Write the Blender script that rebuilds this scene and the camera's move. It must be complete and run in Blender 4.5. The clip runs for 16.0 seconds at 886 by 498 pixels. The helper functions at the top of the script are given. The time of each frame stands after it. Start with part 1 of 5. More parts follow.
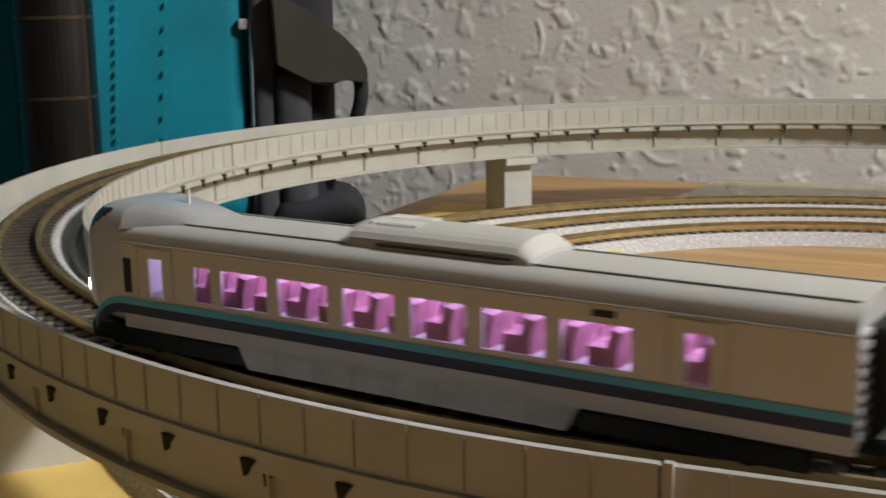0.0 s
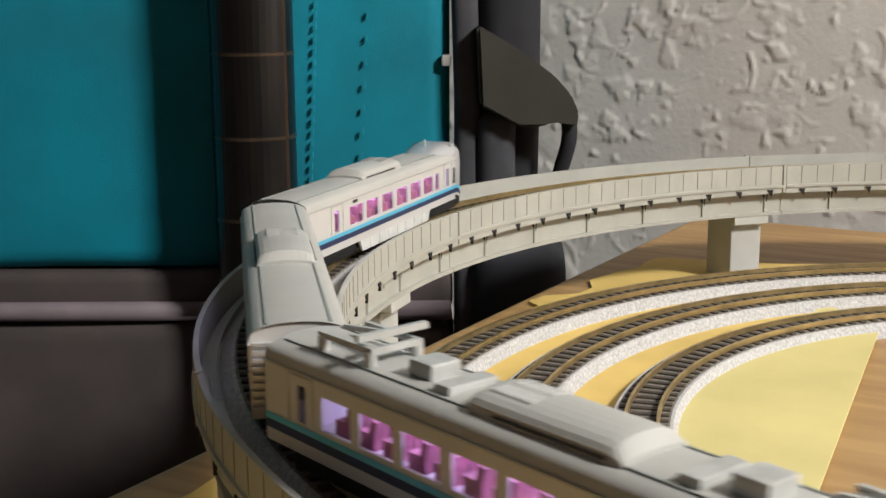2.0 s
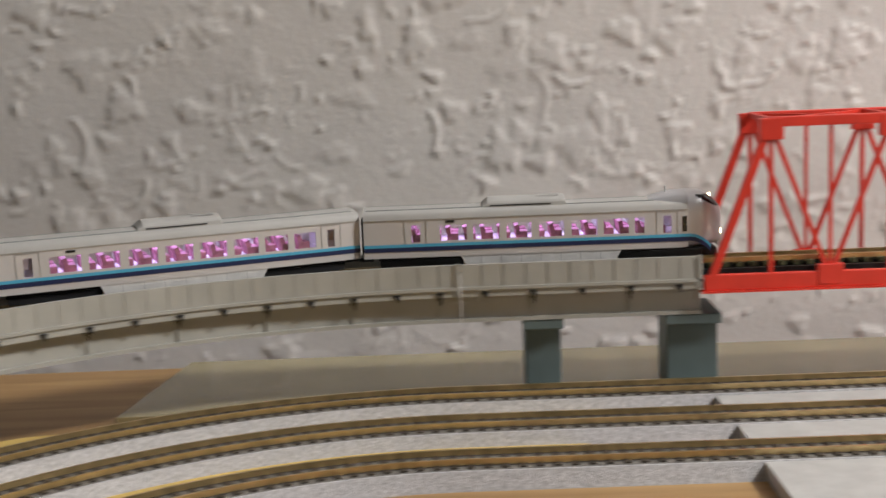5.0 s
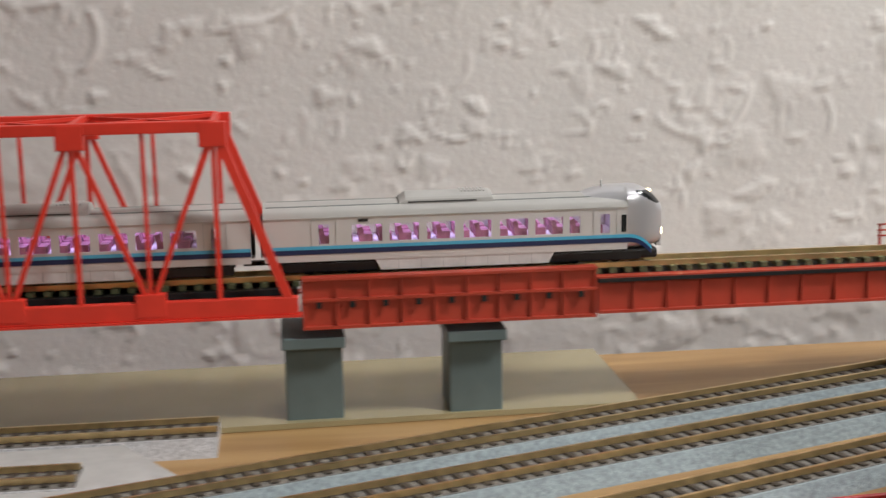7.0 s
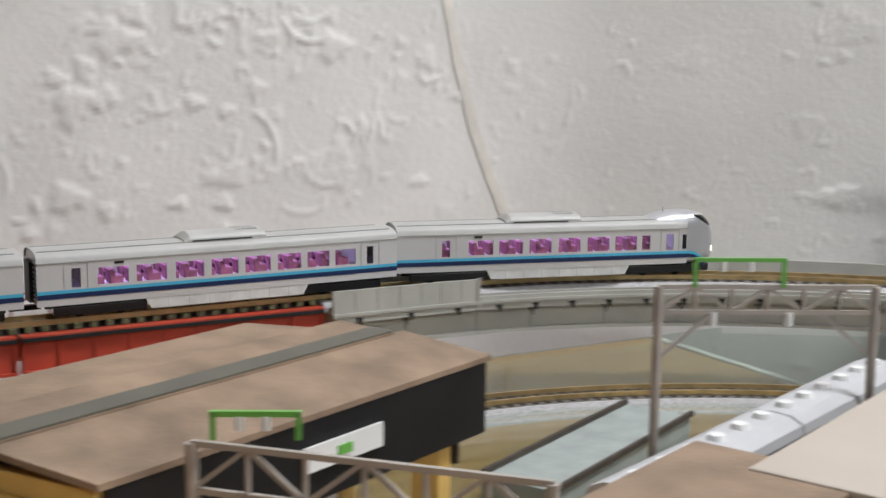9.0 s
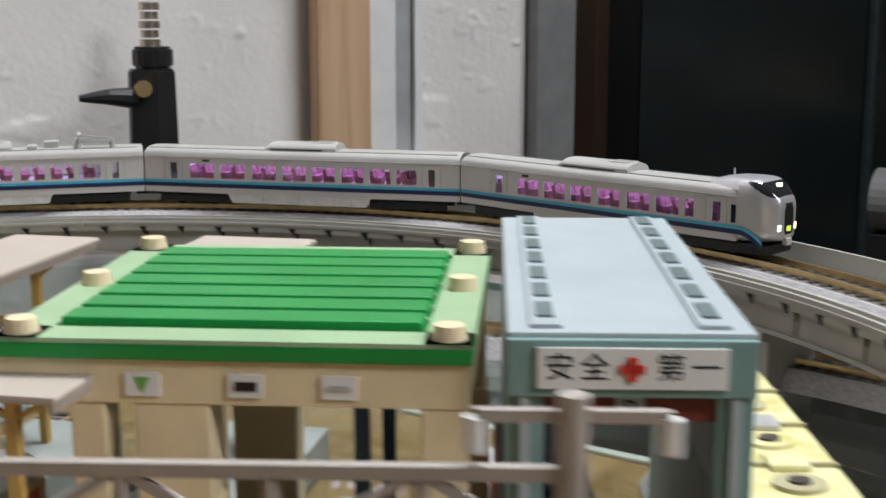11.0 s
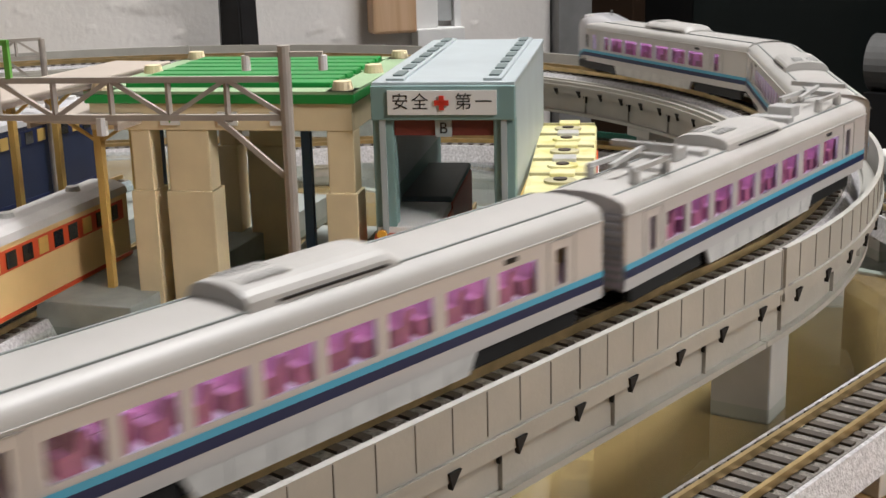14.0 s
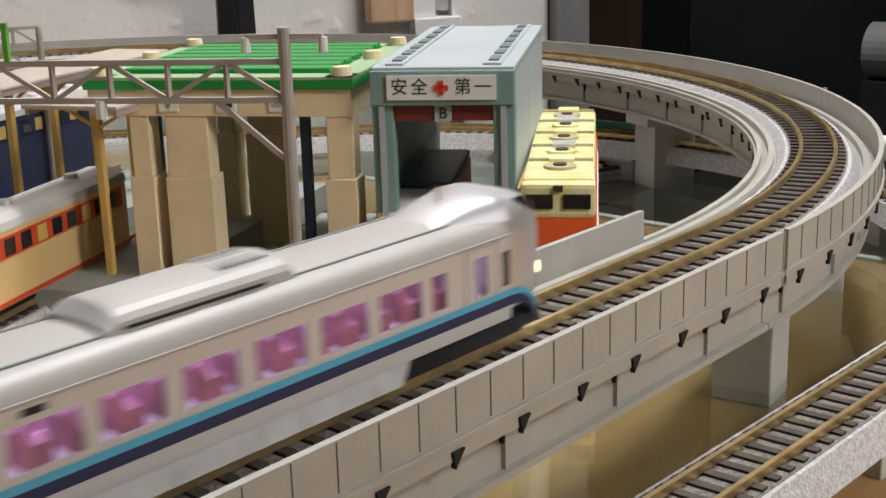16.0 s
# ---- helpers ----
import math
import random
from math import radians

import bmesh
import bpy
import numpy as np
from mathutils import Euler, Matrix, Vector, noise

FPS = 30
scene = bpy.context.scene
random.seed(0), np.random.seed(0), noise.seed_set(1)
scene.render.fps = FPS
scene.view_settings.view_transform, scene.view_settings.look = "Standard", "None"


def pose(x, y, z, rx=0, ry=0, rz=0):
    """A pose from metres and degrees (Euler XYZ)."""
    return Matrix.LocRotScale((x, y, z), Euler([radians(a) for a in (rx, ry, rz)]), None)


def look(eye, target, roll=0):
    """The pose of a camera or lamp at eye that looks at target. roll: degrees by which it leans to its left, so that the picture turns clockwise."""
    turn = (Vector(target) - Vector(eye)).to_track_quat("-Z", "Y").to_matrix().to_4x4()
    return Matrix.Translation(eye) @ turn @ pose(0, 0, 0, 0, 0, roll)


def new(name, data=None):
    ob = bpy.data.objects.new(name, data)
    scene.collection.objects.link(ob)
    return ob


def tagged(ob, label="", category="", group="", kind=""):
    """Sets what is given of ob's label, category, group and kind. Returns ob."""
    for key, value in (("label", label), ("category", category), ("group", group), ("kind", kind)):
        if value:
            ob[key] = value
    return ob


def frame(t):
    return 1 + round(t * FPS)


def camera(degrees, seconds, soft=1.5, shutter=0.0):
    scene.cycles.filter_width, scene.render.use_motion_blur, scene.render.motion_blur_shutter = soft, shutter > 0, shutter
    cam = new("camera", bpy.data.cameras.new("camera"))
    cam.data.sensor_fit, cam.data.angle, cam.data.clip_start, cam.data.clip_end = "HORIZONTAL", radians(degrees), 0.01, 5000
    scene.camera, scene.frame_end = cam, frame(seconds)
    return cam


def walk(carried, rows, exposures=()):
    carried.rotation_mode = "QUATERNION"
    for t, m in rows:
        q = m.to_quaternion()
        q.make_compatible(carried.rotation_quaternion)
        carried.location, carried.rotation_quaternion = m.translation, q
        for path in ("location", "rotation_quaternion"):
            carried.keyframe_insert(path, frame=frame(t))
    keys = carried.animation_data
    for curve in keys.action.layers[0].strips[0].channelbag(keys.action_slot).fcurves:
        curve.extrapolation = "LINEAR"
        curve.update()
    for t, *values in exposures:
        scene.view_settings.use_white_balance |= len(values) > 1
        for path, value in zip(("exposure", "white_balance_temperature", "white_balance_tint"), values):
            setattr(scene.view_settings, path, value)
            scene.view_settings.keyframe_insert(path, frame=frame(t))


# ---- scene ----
cam = camera(38.14, 16.0, soft=1.5, shutter=0.3)


CAMERA_ROWS = [
    (0.0, -0.3126, -0.4420, 0.1145, 24.29, -11.16, 0.96),
    (0.5, -0.3272, -0.4388, 0.1191, 28.08, -10.82, 0.50),
    (1.0, -0.3506, -0.4310, 0.1246, 29.80, -10.72, 0.12),
    (1.5, -0.3607, -0.4253, 0.1296, 30.86, -11.30, 0.18),
    (2.0, -0.3721, -0.4156, 0.1405, 30.09, -11.67, 0.36),
    (2.5, -0.3779, -0.3976, 0.1480, 28.08, -10.60, 1.09),
    (3.0, -0.3835, -0.3744, 0.1594, 25.27, -9.81, 1.73),
    (3.5, -0.3754, -0.3364, 0.1541, 21.14, -9.62, 2.50),
    (4.0, -0.3765, -0.3006, 0.1516, 15.85, -10.05, 2.31),
    (4.5, -0.3743, -0.2663, 0.1465, 9.08, -9.74, 1.96),
    (5.0, -0.3507, -0.2348, 0.1407, 0.76, -9.05, 2.29),
    (5.2, -0.3384, -0.2233, 0.1394, -2.47, -8.74, 2.31),
    (7.3, -0.0005, -0.1608, 0.1476, -8.93, -11.25, 0.33),
    (7.5, 0.0041, -0.1534, 0.1422, -13.17, -10.33, 0.41),
    (7.9, 0.0360, -0.1488, 0.1414, -17.90, -9.86, 0.52),
    (8.4, 0.0629, -0.1486, 0.1392, -24.14, -8.75, 1.16),
    (9.0, 0.1111, -0.1790, 0.1496, -29.85, -9.10, -0.74),
    (9.5, 0.1490, -0.1799, 0.1383, -37.98, -7.60, -0.54),
    (9.6, 0.1557, -0.1779, 0.1388, -39.85, -7.60, -0.35),
    (10.0, 0.1800, -0.1828, 0.1355, -47.14, -7.14, 0.03),
    (10.1, 0.1882, -0.1818, 0.1343, -49.12, -6.96, 0.11),
    (10.2, 0.1970, -0.1810, 0.1325, -51.04, -6.95, 0.16),
    (12.3, 0.1369, -0.4232, 0.1452, -57.59, -14.52, -1.56),
    (12.5, 0.1251, -0.4237, 0.1417, -56.01, -14.95, -0.55),
    (13.0, 0.1008, -0.4176, 0.1294, -51.49, -14.85, 1.27),
    (13.5, 0.0974, -0.4178, 0.1298, -49.40, -15.09, 1.54),
    (14.0, 0.0947, -0.4130, 0.1318, -49.28, -15.00, 1.47),
    (14.5, 0.0942, -0.4126, 0.1311, -49.20, -14.81, 1.58),
    (15.0, 0.0947, -0.4131, 0.1330, -49.43, -15.15, 1.53),
    (15.5, 0.0946, -0.4127, 0.1308, -49.29, -15.11, 1.70),
    (16.0, 0.0941, -0.4122, 0.1294, -49.42, -15.31, 1.62),
]


def cam_pose(x, y, z, yaw, pitch, roll):
    a, b = radians(yaw), radians(pitch)
    way = Vector((-math.sin(a) * math.cos(b), math.cos(a) * math.cos(b), math.sin(b)))
    eye = Vector((x, y, z))
    return look(eye, eye + way, -roll)


walk(cam, [(r[0], cam_pose(*r[1:])) for r in CAMERA_ROWS],
     exposures=[(0.0, 0.40, 5900, 4), (1.0, 0.72, 5900, 4), (2.5, 0.55, 5900, 4), (3.5, 0.35, 5900, 5), (5.2, -0.05, 5800, 7), (7.3, -0.62, 5700, 6), (10.2, -0.74, 5400, 6), (12.3, -0.57, 5650, 8), (16.0, -0.66, 5800, 8)])

# ---------------------------------------------------------------- light
world = bpy.data.worlds.new("room_air")
world.use_nodes = True
world.node_tree.nodes["Background"].inputs[0].default_value = (0.75, 0.8, 0.9, 1)
world.node_tree.nodes["Background"].inputs[1].default_value = 0.010
scene.world = world


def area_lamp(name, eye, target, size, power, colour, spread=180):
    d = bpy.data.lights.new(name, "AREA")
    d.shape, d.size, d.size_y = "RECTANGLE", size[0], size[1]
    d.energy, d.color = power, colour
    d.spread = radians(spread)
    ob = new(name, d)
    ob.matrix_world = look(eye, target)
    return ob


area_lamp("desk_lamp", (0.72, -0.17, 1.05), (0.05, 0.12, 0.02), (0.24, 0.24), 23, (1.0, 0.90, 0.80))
# added fill, narrow spread: brightens the near right side, spares the left
area_lamp("side_fill", (0.42, -1.00, 0.62), (0.40, -0.14, 0.03), (0.26, 0.26), 1.25, (1.0, 0.88, 0.76), 62)
# weak unseen fill from above, no real fixture behind it
area_lamp("ceiling_fill", (0.0, -0.5, 1.70), (0.0, -0.2, 0), (0.6, 0.6), 0.15, (1.0, 0.90, 0.80))

# ---------------------------------------------------------------- materials
MATS = {}


def mat(name, colour, rough=0.5, metal=0.0, vary=0.12, scale=60.0, bump=0.0, bscale=400.0, emit=None, power=0.0, glass=False, second=None, coat=0.0):
    """A plain surface with grain at two scales; second: a colour that it is mottled with."""
    if name in MATS:
        return MATS[name]
    m = bpy.data.materials.new(name)
    m.use_nodes = True
    nt = m.node_tree
    b = nt.nodes["Principled BSDF"]
    b.inputs["Roughness"].default_value = rough
    b.inputs["Metallic"].default_value = metal
    b.inputs["Coat Weight"].default_value = coat
    if glass:
        b.inputs["Transmission Weight"].default_value = 1.0
        b.inputs["IOR"].default_value = 1.3
    co = nt.nodes.new("ShaderNodeTexCoord")
    n1 = nt.nodes.new("ShaderNodeTexNoise")
    n1.inputs["Scale"].default_value = scale
    n1.inputs["Detail"].default_value = 5
    nt.links.new(co.outputs["Object"], n1.inputs["Vector"])
    mix = nt.nodes.new("ShaderNodeMix")
    mix.data_type = "RGBA"
    lo = second or tuple(max(0, v * (1 - vary)) for v in colour)
    hi = colour if second else tuple(min(1, v * (1 + vary)) for v in colour)
    mix.inputs["A"].default_value = (*lo, 1)
    mix.inputs["B"].default_value = (*hi, 1)
    ramp = nt.nodes.new("ShaderNodeMapRange")
    ramp.inputs["From Min"].default_value, ramp.inputs["From Max"].default_value = 0.32, 0.68
    nt.links.new(n1.outputs["Fac"], ramp.inputs["Value"])
    nt.links.new(ramp.outputs["Result"], mix.inputs["Factor"])
    nt.links.new(mix.outputs["Result"], b.inputs["Base Color"])
    if bump:
        n2 = nt.nodes.new("ShaderNodeTexNoise")
        n2.inputs["Scale"].default_value = bscale
        n2.inputs["Detail"].default_value = 4
        nt.links.new(co.outputs["Object"], n2.inputs["Vector"])
        bp = nt.nodes.new("ShaderNodeBump")
        bp.inputs["Strength"].default_value = bump
        bp.inputs["Distance"].default_value = 0.001
        nt.links.new(n2.outputs["Fac"], bp.inputs["Height"])
        nt.links.new(bp.outputs["Normal"], b.inputs["Normal"])
    if emit:
        b.inputs["Emission Color"].default_value = (*emit, 1)
        b.inputs["Emission Strength"].default_value = power
    MATS[name] = m
    return m


def wood_mat(name, light, dark, along=(1, 14, 14), rough=0.45):
    m = mat(name, light, rough, bump=0.08, bscale=900)
    nt = m.node_tree
    co = nt.nodes.new("ShaderNodeTexCoord")
    mp = nt.nodes.new("ShaderNodeMapping")
    mp.inputs["Scale"].default_value = along
    w = nt.nodes.new("ShaderNodeTexNoise")
    w.inputs["Scale"].default_value = 7
    w.inputs["Detail"].default_value = 8
    w.inputs["Distortion"].default_value = 0.6
    nt.links.new(co.outputs["Object"], mp.inputs["Vector"])
    nt.links.new(mp.outputs["Vector"], w.inputs["Vector"])
    cr = nt.nodes.new("ShaderNodeValToRGB")
    cr.color_ramp.elements[0].position, cr.color_ramp.elements[1].position = 0.35, 0.65
    cr.color_ramp.elements[0].color, cr.color_ramp.elements[1].color = (*dark, 1), (*light, 1)
    nt.links.new(w.outputs["Fac"], cr.inputs["Fac"])
    nt.links.new(cr.outputs["Color"], nt.nodes["Principled BSDF"].inputs["Base Color"])
    return m


WOOD = wood_mat("table_wood", (0.46, 0.29, 0.12), (0.33, 0.19, 0.07))
TRIMWOOD = wood_mat("trim_wood", (0.62, 0.43, 0.27), (0.50, 0.32, 0.18), (14, 14, 1))
PLASTER = mat("wall_plaster", (0.78, 0.75, 0.72), 0.75, vary=0.05, scale=18, bump=0.25, bscale=260)
YELLOW = mat("yellow_card", (0.70, 0.50, 0.15), 0.8, vary=0.10, scale=25, bump=0.1, bscale=600)
PALE = mat("pale_green_card", (0.66, 0.57, 0.24), 0.8, vary=0.06, scale=25, bump=0.1, bscale=600)
CONC = mat("viaduct_plastic", (0.42, 0.41, 0.37), 0.5, vary=0.07, scale=70, bump=0.06, bscale=900)
DKCONC = mat("viaduct_shade_plastic", (0.25, 0.27, 0.26), 0.6, vary=0.1, scale=80)
PIER = mat("pier_plastic", (0.50, 0.49, 0.46), 0.5, vary=0.07, scale=60, bump=0.05)
DKPIER = mat("dark_pier_plastic", (0.13, 0.17, 0.17), 0.5, vary=0.12, scale=60)
RAIL = mat("rail_metal", (0.68, 0.52, 0.26), 0.33, 0.9, vary=0.2, scale=120)
TIE = mat("sleeper_brown", (0.055, 0.043, 0.032), 0.65, vary=0.3, scale=200)
BED = mat("ballast_grey", (0.52, 0.51, 0.52), 0.85, vary=0.25, scale=900, bump=0.5, bscale=1500)
DKBED = mat("ballast_dark", (0.20, 0.185, 0.165), 0.9, vary=0.35, scale=900, bump=0.5, bscale=1500)
RED = mat("truss_red", (0.72, 0.045, 0.025), 0.4, vary=0.08, scale=90)
DKRED = mat("girder_red", (0.42, 0.05, 0.025), 0.45, vary=0.12, scale=90)
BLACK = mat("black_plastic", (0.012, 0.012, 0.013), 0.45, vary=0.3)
# near-black that puts the deep shade of bracket openings into the colour
NOTCH_SHADE = mat("notch_shade_black", (0.015, 0.014, 0.013), 0.9)
BODY = mat("car_silver_white", (0.62, 0.60, 0.59), 0.32, 0.15, vary=0.03, scale=40, coat=0.2)
ROOF = mat("car_roof_grey", (0.45, 0.44, 0.42), 0.45, vary=0.05, scale=60)
NOSE = mat("car_nose_silver", (0.62, 0.62, 0.65), 0.30, 0.55, vary=0.03)
NAVY = mat("stripe_navy", (0.015, 0.025, 0.085), 0.35, vary=0.05)
SKY = mat("stripe_sky_blue", (0.10, 0.42, 0.62), 0.35, vary=0.05)
DKGLASS = mat("cab_glass", (0.020, 0.022, 0.023), 0.10, vary=0.1, coat=0.5)
SEAT = mat("seat_red", (0.40, 0.14, 0.23), 0.7, vary=0.3, scale=300)
INNER = mat("cabin_lilac", (0.86, 0.78, 0.86), 0.6, vary=0.05)
GLOW = mat("cabin_light", (0.8, 0.7, 1.0), 0.5, emit=(0.76, 0.72, 1.0), power=5.5)
HEAD = mat("headlamp_glow", (1, 0.9, 0.7), 0.3, emit=(1.0, 0.72, 0.35), power=14.0)
LED = mat("sign_led", (0.5, 0.6, 0.1), 0.4, emit=(0.65, 0.7, 0.05), power=1.5)
UNDER = mat("underframe_grey", (0.64, 0.63, 0.61), 0.5, vary=0.1, scale=200)
GREY = mat("roof_gear_grey", (0.50, 0.50, 0.49), 0.4, 0.2, vary=0.12, scale=200)

# ---------------------------------------------------------------- helpers


def mesh_of(name, verts, faces):
    me = bpy.data.meshes.new(name)
    me.from_pydata(verts, [], faces)
    me.update()
    return me


def part(name, bm, material, parent, label="", smooth=False):
    """Links a bmesh (or mesh) as one mesh object under a thing or part."""
    if isinstance(bm, bmesh.types.BMesh):
        me = bpy.data.meshes.new(name)
        bmesh.ops.recalc_face_normals(bm, faces=bm.faces)
        bm.to_mesh(me)
        bm.free()
    else:
        me = bm
    if not me.materials:
        me.materials.append(material)
    if smooth:
        me.polygons.foreach_set("use_smooth", [True] * len(me.polygons))
    ob = new(name, me)
    if parent:
        ob.parent = parent
    if label:
        tagged(ob, label)
    return ob


def thing(name, label, category, at=None, group="", kind=""):
    ob = new(name)
    ob.empty_display_size = 0.01
    if at is not None:
        ob.matrix_basis = at
    return tagged(ob, label, category, group, kind)


def boxes(*specs, bevel=0.0):
    """A bmesh of boxes, each (x0, y0, z0, x1, y1, z1)."""
    bm = bmesh.new()
    for x0, y0, z0, x1, y1, z1 in specs:
        m = Matrix.LocRotScale(((x0 + x1) / 2, (y0 + y1) / 2, (z0 + z1) / 2), None, (abs(x1 - x0), abs(y1 - y0), abs(z1 - z0)))
        bmesh.ops.create_cube(bm, size=1, matrix=m)
    if bevel:
        bmesh.ops.bevel(bm, geom=bm.edges[:], offset=bevel, segments=2, affect="EDGES", profile=0.6)
    return bm


def bar(bm, a, b, w, h=None):
    """Adds a square bar from a to b to the bmesh."""
    a, b = Vector(a), Vector(b)
    h = h or w
    d = b - a
    q = d.to_track_quat("X", "Z").to_matrix().to_4x4()
    m = Matrix.Translation((a + b) / 2) @ q @ Matrix.Diagonal((d.length, w, h, 1))
    bmesh.ops.create_cube(bm, size=1, matrix=m)
    return bm


def rod(bm, a, b, r, seg=10, r2=None):
    a, b = Vector(a), Vector(b)
    d = b - a
    m = Matrix.Translation((a + b) / 2) @ d.to_track_quat("Z", "Y").to_matrix().to_4x4()
    bmesh.ops.create_cone(bm, cap_ends=True, segments=seg, radius1=r, radius2=r if r2 is None else r2, depth=d.length, matrix=m)
    return bm


# ---------------------------------------------------------------- the loop
R, L, RAIL_Z = 0.273, 0.702, 0.0530
ARC = math.pi * R
LOOP = 2 * L + 2 * ARC


def loop_at(s, off=0.0):
    """Place and heading on the loop, s metres clockwise from the left end of the near straight; off: outwards."""
    s %= LOOP
    r = R + off
    if s < ARC:
        th = s / R
        return (-L / 2 - r * math.sin(th), -r * math.cos(th), math.pi - th)
    s -= ARC
    if s < L:
        return (-L / 2 + s, r, 0.0)
    s -= L
    if s < ARC:
        th = s / R
        return (L / 2 + r * math.sin(th), r * math.cos(th), -th)
    s -= ARC
    return (L / 2 - s, -r, math.pi)


def sweep(path, section, closed=True):
    """Mesh of a section, a ring of (off, z), drawn along path(off) -> rows of (x, y); ends capped."""
    cols = [path(o) for o, _ in section]
    n, k = len(cols[0]), len(section)
    verts = [(cols[j][i][0], cols[j][i][1], section[j][1]) for i in range(n) for j in range(k)]
    faces = [(i * k + j, i * k + (j + 1) % k, (i + 1) * k + (j + 1) % k, (i + 1) * k + j) for i in range(n - 1) for j in range(k)]
    faces += [tuple(range(k)), tuple(reversed(range((n - 1) * k, n * k)))]
    return verts, faces


def sweep_bm(path, *sections):
    bm = bmesh.new()
    for sec in sections:
        v, f = sweep(path, sec)
        vs = [bm.verts.new(p) for p in v]
        for q in f:
            bm.faces.new([vs[i] for i in q])
    return bm


def rect(o0, o1, z0, z1):
    return [(o0, z0), (o1, z0), (o1, z1), (o0, z1)]


def loop_path(s0, s1, step=0.008):
    n = max(2, int((s1 - s0) / step) + 1)
    ss = [s0 + (s1 - s0) * i / (n - 1) for i in range(n)]
    return lambda off: [loop_at(s, off)[:2] for s in ss]


def arc_path(cx, cy, r, a0, a1, n=48):
    """Arc about (cx, cy); angles in degrees, counter-clockwise from +x."""
    return lambda off: [(cx + (r + off) * math.cos(radians(a0 + (a1 - a0) * i / n)), cy + (r + off) * math.sin(radians(a0 + (a1 - a0) * i / n))) for i in range(n + 1)]


def line_path(x0, y0, x1, y1):
    d = Vector((x1 - x0, y1 - y0)).normalized()
    return lambda off: [(x0 - d.y * off, y0 + d.x * off), (x1 - d.y * off, y1 + d.x * off)]


def tie_boxes(path, z0, z1, half, width=0.0022, step=0.0056):
    a, b = path(-half), path(half)
    verts, faces = [], []
    mid = path(0.0)
    acc, k = 0.0, 0
    for i in range(len(mid) - 1):
        p, q = Vector(mid[i]), Vector(mid[i + 1])
        seg = (q - p).length
        while acc < seg:
            u = acc / seg
            pa, pb = Vector(a[i]).lerp(Vector(a[i + 1]), u), Vector(b[i]).lerp(Vector(b[i + 1]), u)
            t = (q - p).normalized() * width / 2
            n = len(verts)
            for zz in (z0, z1):
                for v in (pa - t, pa + t, pb + t, pb - t):
                    verts.append((v.x, v.y, zz))
            faces += [(n, n + 1, n + 2, n + 3), (n + 7, n + 6, n + 5, n + 4), (n, n + 4, n + 5, n + 1), (n + 1, n + 5, n + 6, n + 2), (n + 2, n + 6, n + 7, n + 3), (n + 3, n + 7, n + 4, n)]
            acc += step
        acc -= seg
    return mesh_of("sleepers", verts, faces)


def track(path, top, label, bed=BED, base=0.0, group="", slab=True, tie=TIE):
    """Two rails, sleepers and a ballast bed; top: height of the rail head, base: foot of the bed."""
    t = thing("track", label, "track", group=group)
    z = top
    for sgn in (-1, 1):
        part("rail", sweep_bm(path, rect(sgn * 0.0051 - 0.00055, sgn * 0.0051 + 0.00055, z - 0.0019, z)), RAIL, t)
    tagged(part("sleepers", tie_boxes(path, z - 0.0034, z - 0.0018, 0.0082), tie, t), kind="stuff")
    if slab:
        part("ballast_core", sweep_bm(path, rect(-0.0088, 0.0088, z - 0.0030, z - 0.0024)), DKBED, t)
        part("ballast_bed", sweep_bm(path, [(-0.0125, base), (0.0125, base), (0.0098, z - 0.0026), (-0.0098, z - 0.0026)]), bed, t)
    return t


# ---------------------------------------------------------------- room
def lumps(nx, nz, w, h, seed, count, calm):
    """Height field of trowelled plaster: rings, blobs and strokes; sparse and flat past the length calm."""
    rng = np.random.RandomState(seed)
    X, Z = np.meshgrid(np.linspace(0, w, nx), np.linspace(0, h, nz))
    H = np.zeros_like(X)
    dx = w / (nx - 1)
    for _ in range(count):
        cx, cz, r = rng.uniform(0, w), rng.uniform(0, h), rng.uniform(0.0024, 0.0060) * rng.choice([0.45, 0.6, 0.8, 1.0, 1.6])
        quiet = min(1.0, max(0.0, (cx - calm) / 0.12))
        if rng.rand() < 0.72 * quiet:
            continue
        i0, i1 = max(0, int((cx - 4 * r) / dx)), min(nx, int((cx + 4 * r) / dx) + 2)
        j0, j1 = max(0, int((cz - 4 * r) / dx)), min(nz, int((cz + 4 * r) / dx) + 2)
        if i1 <= i0 or j1 <= j0:
            continue
        a, e = rng.uniform(-0.5, 0.5) + (rng.rand() < 0.3) * 1.5, rng.uniform(0.4, 0.95)
        x, z = X[j0:j1, i0:i1] - cx, Z[j0:j1, i0:i1] - cz
        u, v = (x * math.cos(a) + z * math.sin(a)) / r, (-x * math.sin(a) + z * math.cos(a)) / (r * e)
        th = np.arctan2(v, u)
        d = np.sqrt(u * u + v * v) + 0.22 * np.sin(3 * th + rng.uniform(0, 6)) + 0.10 * np.sin(7 * th + rng.uniform(0, 6))
        k = rng.rand()
        amp = rng.uniform(0.0004, 0.0013) * (1 - 0.35 * quiet)
        if k < 0.36:
            g = np.exp(-((d - 1) / 0.24) ** 2) * (0.5 + 0.5 * np.sin(th + rng.uniform(0, 6)))
        elif k < 0.84:
            g = np.clip(1.25 - d, 0, 0.5) * 1.6
        else:
            g = np.exp(-((v - 0.3 * u * u) / 0.22) ** 2) * (np.abs(u) < 1.5)
        H[j0:j1, i0:i1] = np.maximum(H[j0:j1, i0:i1], g * amp)
    return X, Z, H


CORNER, TURN, ROUND, SIDE_LEN = (0.478, 0.376), radians(32), 0.17, 0.450


